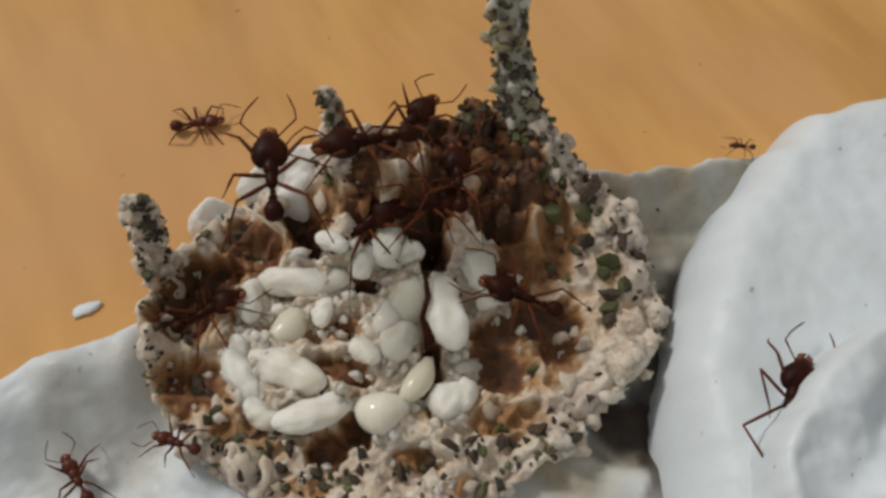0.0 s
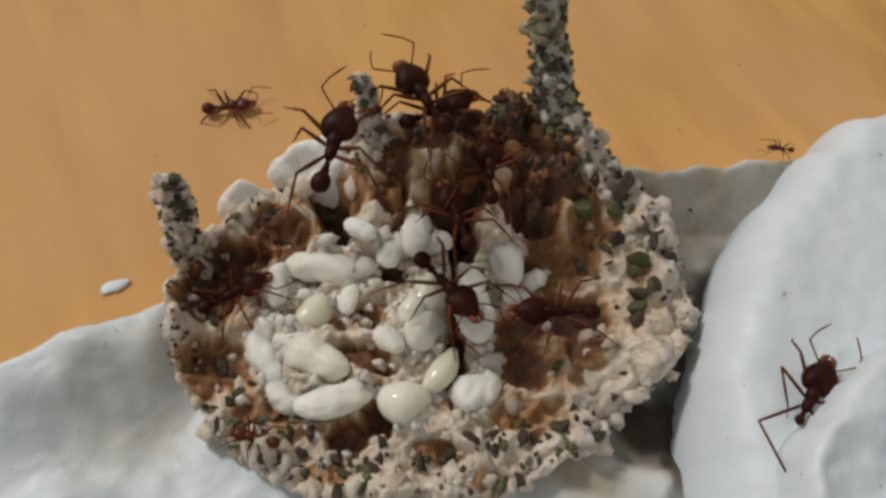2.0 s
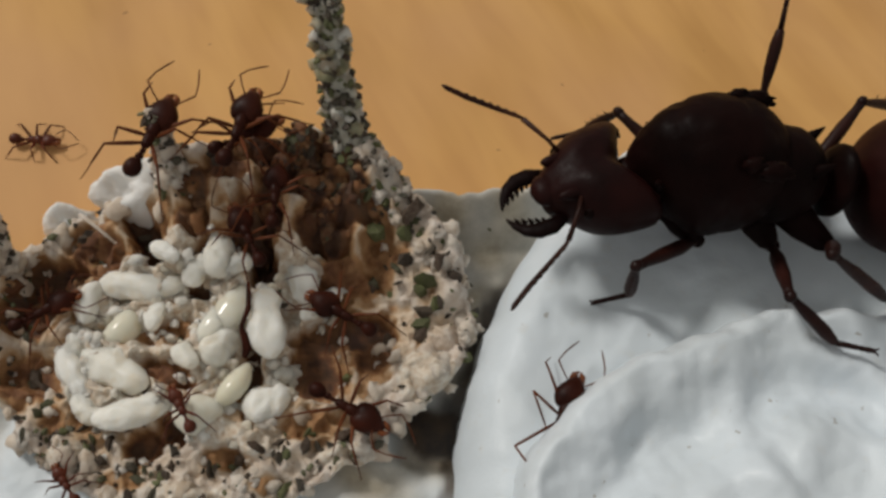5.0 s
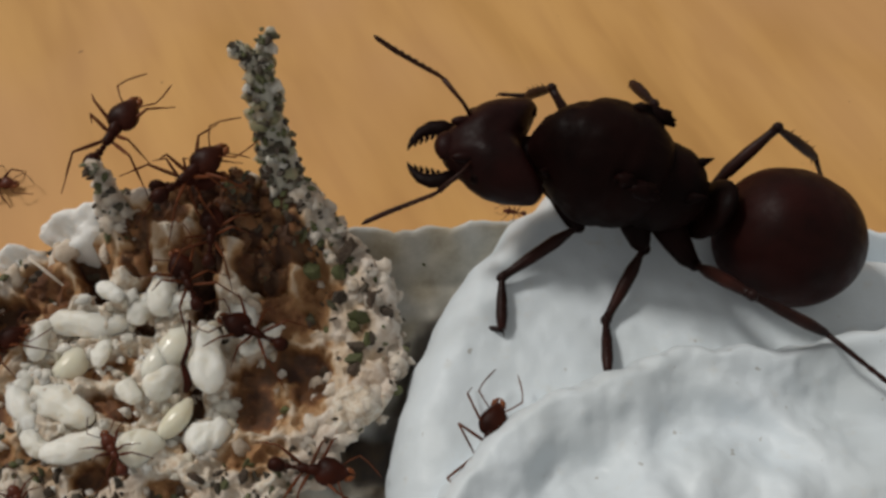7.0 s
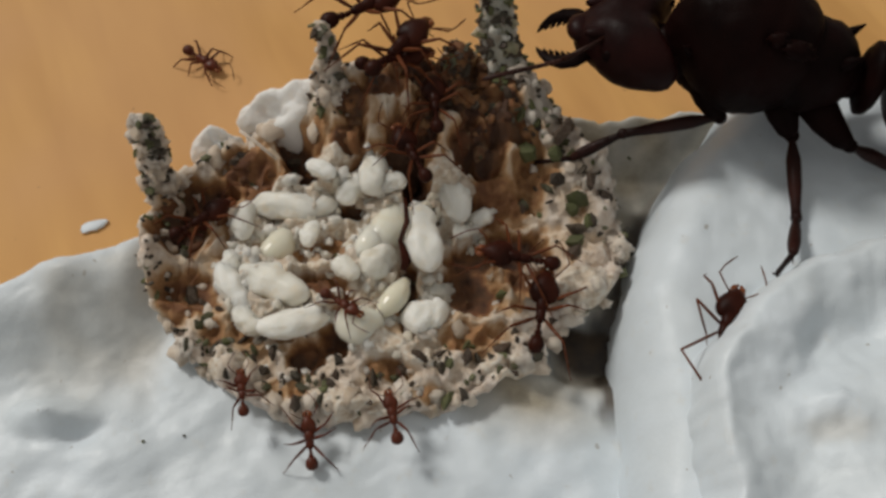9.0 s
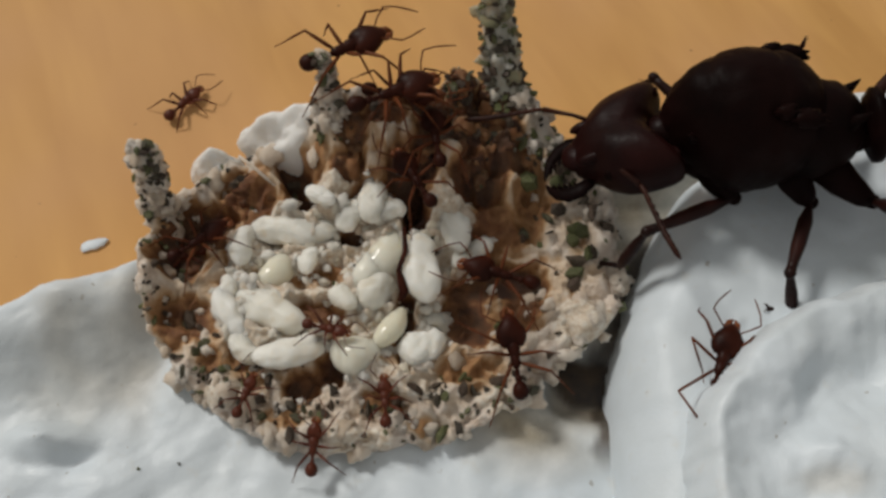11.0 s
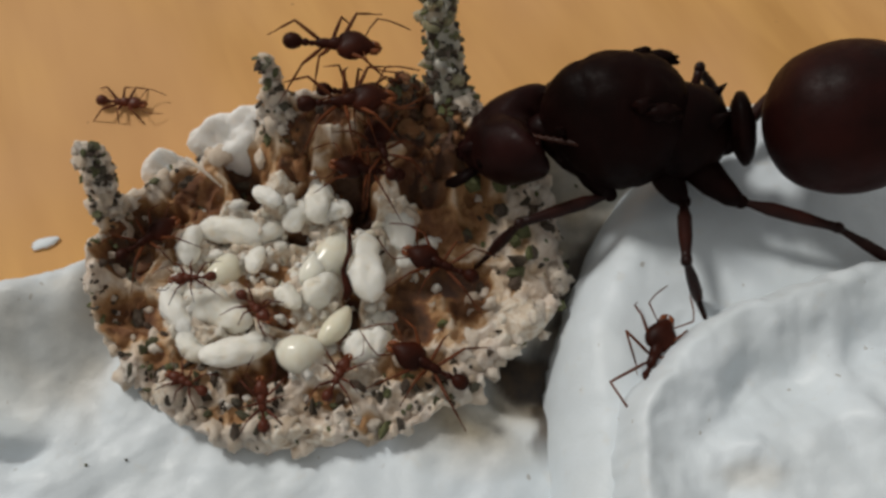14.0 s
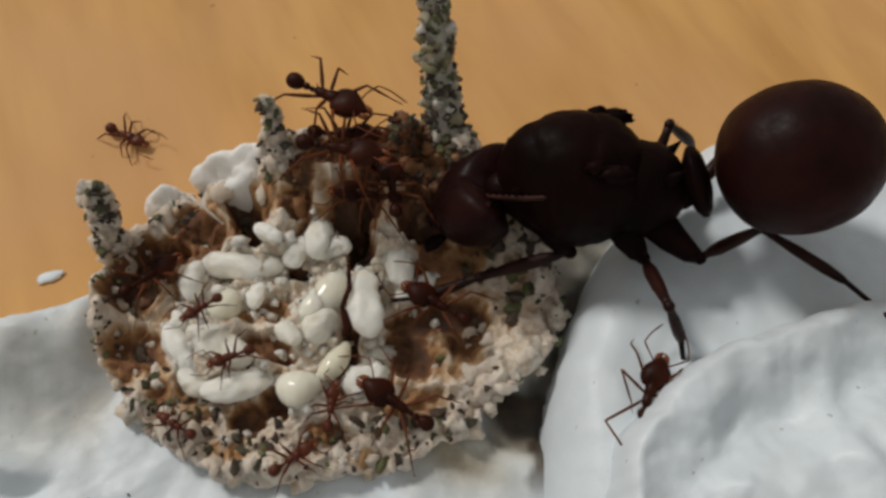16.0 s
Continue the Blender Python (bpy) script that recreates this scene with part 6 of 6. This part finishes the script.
TOES = {
    ('front', 1): [(0, 37.1, -9.2, 6.3), (2.4, 28.4, -9.1, 6.3), (3, 24.0, -9.3, 6.5), (3.5, 19.7, -9.0, 6.7), (4, 17.0, -2.3, 6.1), (4.5, 16.9, -2.2, 6.1), (5, 17.3, -2.1, 6.1), (7.5, 14.0, -0.0, 5.0), (8, 8.4, 4.8, 8.8), (8.5, 6.1, 4.1, 6.2), (9, 6.3, 1.9, 4.5), (9.5, 6.1, 2.0, 4.6), (12, 11.8, -3.8, 3.1), (12.5, 11.9, -4.0, 3.4), (13, 11.8, -3.9, 3.1), (13.5, 6.2, -1.5, 3.1), (14, 6.3, -1.9, 2.4), (14.5, 4.4, -1.3, 2.4), (15, 3.7, -2.4, 1.5), (16, -0.6, -2.9, 3.3)],
    ('middle', 1): [(0, 48.2, -11.4, 5.8), (2.4, 39.5, -10.9, 5.8), (3, 35.2, -10.9, 6.0), (3.5, 30.9, -10.5, 6.3), (4, 31.0, -8.3, 6.3), (4.5, 30.7, -6.3, 6.3), (5, 30.6, -5.3, 8.8), (7.5, 18.9, -5.1, 6.2), (8, 18.8, -5.2, 6.2), (8.5, 18.5, -5.6, 6.2), (9, 18.1, -5.6, 6.1), (9.5, 17.9, -5.5, 6.1), (12, 17.9, -5.0, 6.1), (12.5, 17.6, -5.3, 6.1), (13, 18.1, -5.8, 6.1), (13.5, 18.0, -5.7, 6.1), (14, 18.0, -5.6, 6.1), (14.5, 17.8, -5.8, 6.1), (15, 17.7, -6.1, 6.1), (16, 17.2, -5.9, 6.0)],
    ('hind', 1): [(0, 61.0, -11.1, 7.3), (2.4, 52.3, -10.2, 7.3), (3, 48.0, -9.9, 7.5), (3.5, 43.7, -9.2, 7.8), (4, 43.8, -7.1, 7.8), (4.5, 43.3, -3.7, 7.8), (5, 33.9, -4.4, 8.7), (7.5, 35.5, -6.6, 9.1), (8, 35.3, -6.1, 8.9), (8.5, 31.7, -6.7, 9.4), (9, 29.6, -5.9, 8.7), (9.5, 28.8, -5.9, 8.9), (12, 31.4, -4.4, 8.5), (12.5, 33.9, -5.6, 10.5), (13, 30.9, -5.3, 8.7), (13.5, 30.0, -5.4, 8.8), (14, 30.0, -6.3, 8.8), (14.5, 28.8, -6.5, 8.8), (15, 29.1, -6.8, 8.9), (16, 27.4, -4.8, 8.9)],
    ('front', -1): [(0, 36.9, 4.3, 5.1), (2.4, 27.7, 4.4, 5.1), (3, 23.1, 4.2, 5.0), (3.5, 18.0, 4.9, 5.2), (4, 17.2, 3.6, 6.6), (4.5, 16.9, 7.2, 4.8), (5, 15.8, 9.1, 4.8), (7.5, 17.0, 15.4, 6.9), (8, 12.6, 13.4, 12.2), (8.5, 14.1, 15.6, 6.0), (9, 11.4, 12.9, 5.4), (9.5, 10.6, 12.4, 5.2), (12, 9.4, 6.1, 3.0), (12.5, 12.5, 0.9, 4.6), (13, 12.0, 0.3, 5.4), (13.5, 12.7, 1.4, 4.7), (14, 7.6, 8.7, 2.1), (14.5, 13.1, 0.3, 5.0), (15, 7.1, 7.6, 2.0), (16, 5.6, 7.4, 1.9)],
    ('middle', -1): [(0, 47.9, 6.7, 4.2), (2.4, 38.6, 7.2, 4.2), (3, 33.9, 7.2, 4.1), (3.5, 29.3, 7.5, 3.8), (4, 29.4, 9.6, 3.8), (4.5, 27.3, 11.4, 3.8), (5, 26.6, 12.0, 14.2), (7.5, 25.0, 13.7, 7.3), (8, 27.1, 12.4, 13.8), (8.5, 24.0, 13.5, 14.6), (9, 22.7, 12.6, 5.0), (9.5, 22.3, 11.6, 14.2), (12, 20.1, 9.6, 2.9), (12.5, 20.3, 10.3, 2.7), (13, 20.5, 10.6, 2.6), (13.5, 20.1, 9.9, 2.4), (14, 20.4, 6.8, 5.3), (14.5, 20.4, 5.9, 5.6), (15, 19.8, 5.7, 5.2), (16, 19.1, 6.9, 5.2)],
    ('hind', -1): [(0, 60.7, 7.2, 5.7), (2.4, 51.4, 8.1, 5.7), (3, 46.7, 8.3, 5.5), (3.5, 42.1, 8.9, 5.2), (4, 42.2, 11.0, 5.2), (4.5, 39.8, 14.1, 5.2), (5, 39.6, 11.8, 6.0), (7.5, 36.5, 8.9, 4.4), (8, 35.6, 8.8, 4.3), (8.5, 37.0, 8.6, 6.7), (9, 35.1, 9.7, 6.9), (9.5, 34.4, 9.6, 6.6), (12, 32.6, 11.7, 5.7), (12.5, 32.8, 12.0, 5.4), (13, 33.1, 11.1, 5.4), (13.5, 32.6, 8.9, 5.5), (14, 31.3, 9.9, 5.6), (14.5, 31.5, 6.8, 5.8), (15, 30.8, 7.4, 5.6), (16, 29.2, 9.0, 5.7)],
}


def limb_turn(direction, up):
    """A turn whose x axis points along direction and whose z axis leans to up."""
    x = direction.normalized()
    y = up.cross(x).normalized()
    return Matrix((x, y, x.cross(y))).transposed()


def queen_steps(times):
    """Each leg reaches from the moving body over its knee and ankle to its toes."""
    tables = {key: ([], [], []) for key in QUEEN_LEGS}
    for t in times:
        back = at(*interpolate(QUEEN_ROWS, t)).inverted()
        for key, (leg, shin, foot, hip, upper, lower) in QUEEN_LEGS.items():
            knee, ankle, toe = ((back @ (Vector(interpolate(table[key], t)) * MM)) / MM for table in (KNEES, ANKLES, TOES))
            up = Vector((0.15, key[1] * 0.3, 1.0))
            thigh_way = (knee - hip).normalized()
            knee = hip + thigh_way * upper
            shin_way = (ankle - knee).normalized()
            ankle = knee + shin_way * lower
            r1, r2, r3 = limb_turn(thigh_way, up), limb_turn(shin_way, up), limb_turn(toe - ankle, up)
            m1 = Matrix.Translation(hip * MM) @ r1.to_4x4()
            tables[key][0].append((t, m1))
            tables[key][1].append((t, Matrix.Translation((upper * MM, 0, 0)) @ (r1.inverted() @ r2).to_4x4()))
            tables[key][2].append((t, m1.inverted() @ Matrix.Translation(ankle * MM) @ r3.to_4x4()))
    for key, (leg, shin, foot, *_) in QUEEN_LEGS.items():
        for piece, table in zip((leg, shin, foot), tables[key]):
            walk(piece, table)


def motions():
    for i, (ob, rows, size) in enumerate(CAST):
        walk(ob, rows_to_poses(rows))
        if rows is not PLASTER_ANT:
            swing_legs(ob, rows, size, 40 + i)
    walk(QUEEN, rows_to_poses(QUEEN_ROWS))
    queen_steps([0.25 * k for k in range(65)])
    walk(QUEEN_HEAD_PART, [(t, at(6.3, 0, 0, 0, nod, turn)) for t, turn, nod in QUEEN_HEAD])
    waist = [(t, at(-2.3, 0, -0.3, 0, 1.1 * lift, 0.5 * swing) @ at(2.3, 0, 0.3), lift, swing) for t, swing, lift in QUEEN_GASTER]
    walk(QUEEN_PETIOLE, [(t, m) for t, m, *_ in waist])
    walk(QUEEN_GASTER_PART, [(t, m @ at(-4.55, 0, -0.1, 0, -0.35 * lift, 0.5 * swing)) for t, m, lift, swing in waist])
    for side, jaw in QUEEN_JAWS.items():
        walk(jaw, [(t, at(4.25, side * 1.35, -0.25, 0, 6, -side * shut)) for t, shut in ((0, 2), (4, 6), (4.5, 26), (5, 8), (7.5, 4), (9.5, 0), (12, 18), (13, 7), (14, 10), (16, 24))])
    for side, rows in QUEEN_FEELERS.items():
        walk(QUEEN_ANTENNAE[side], [(t, at(3.1, side * 1.3, 1.15, 0, -lift, turn)) for t, turn, lift in rows])


motions()
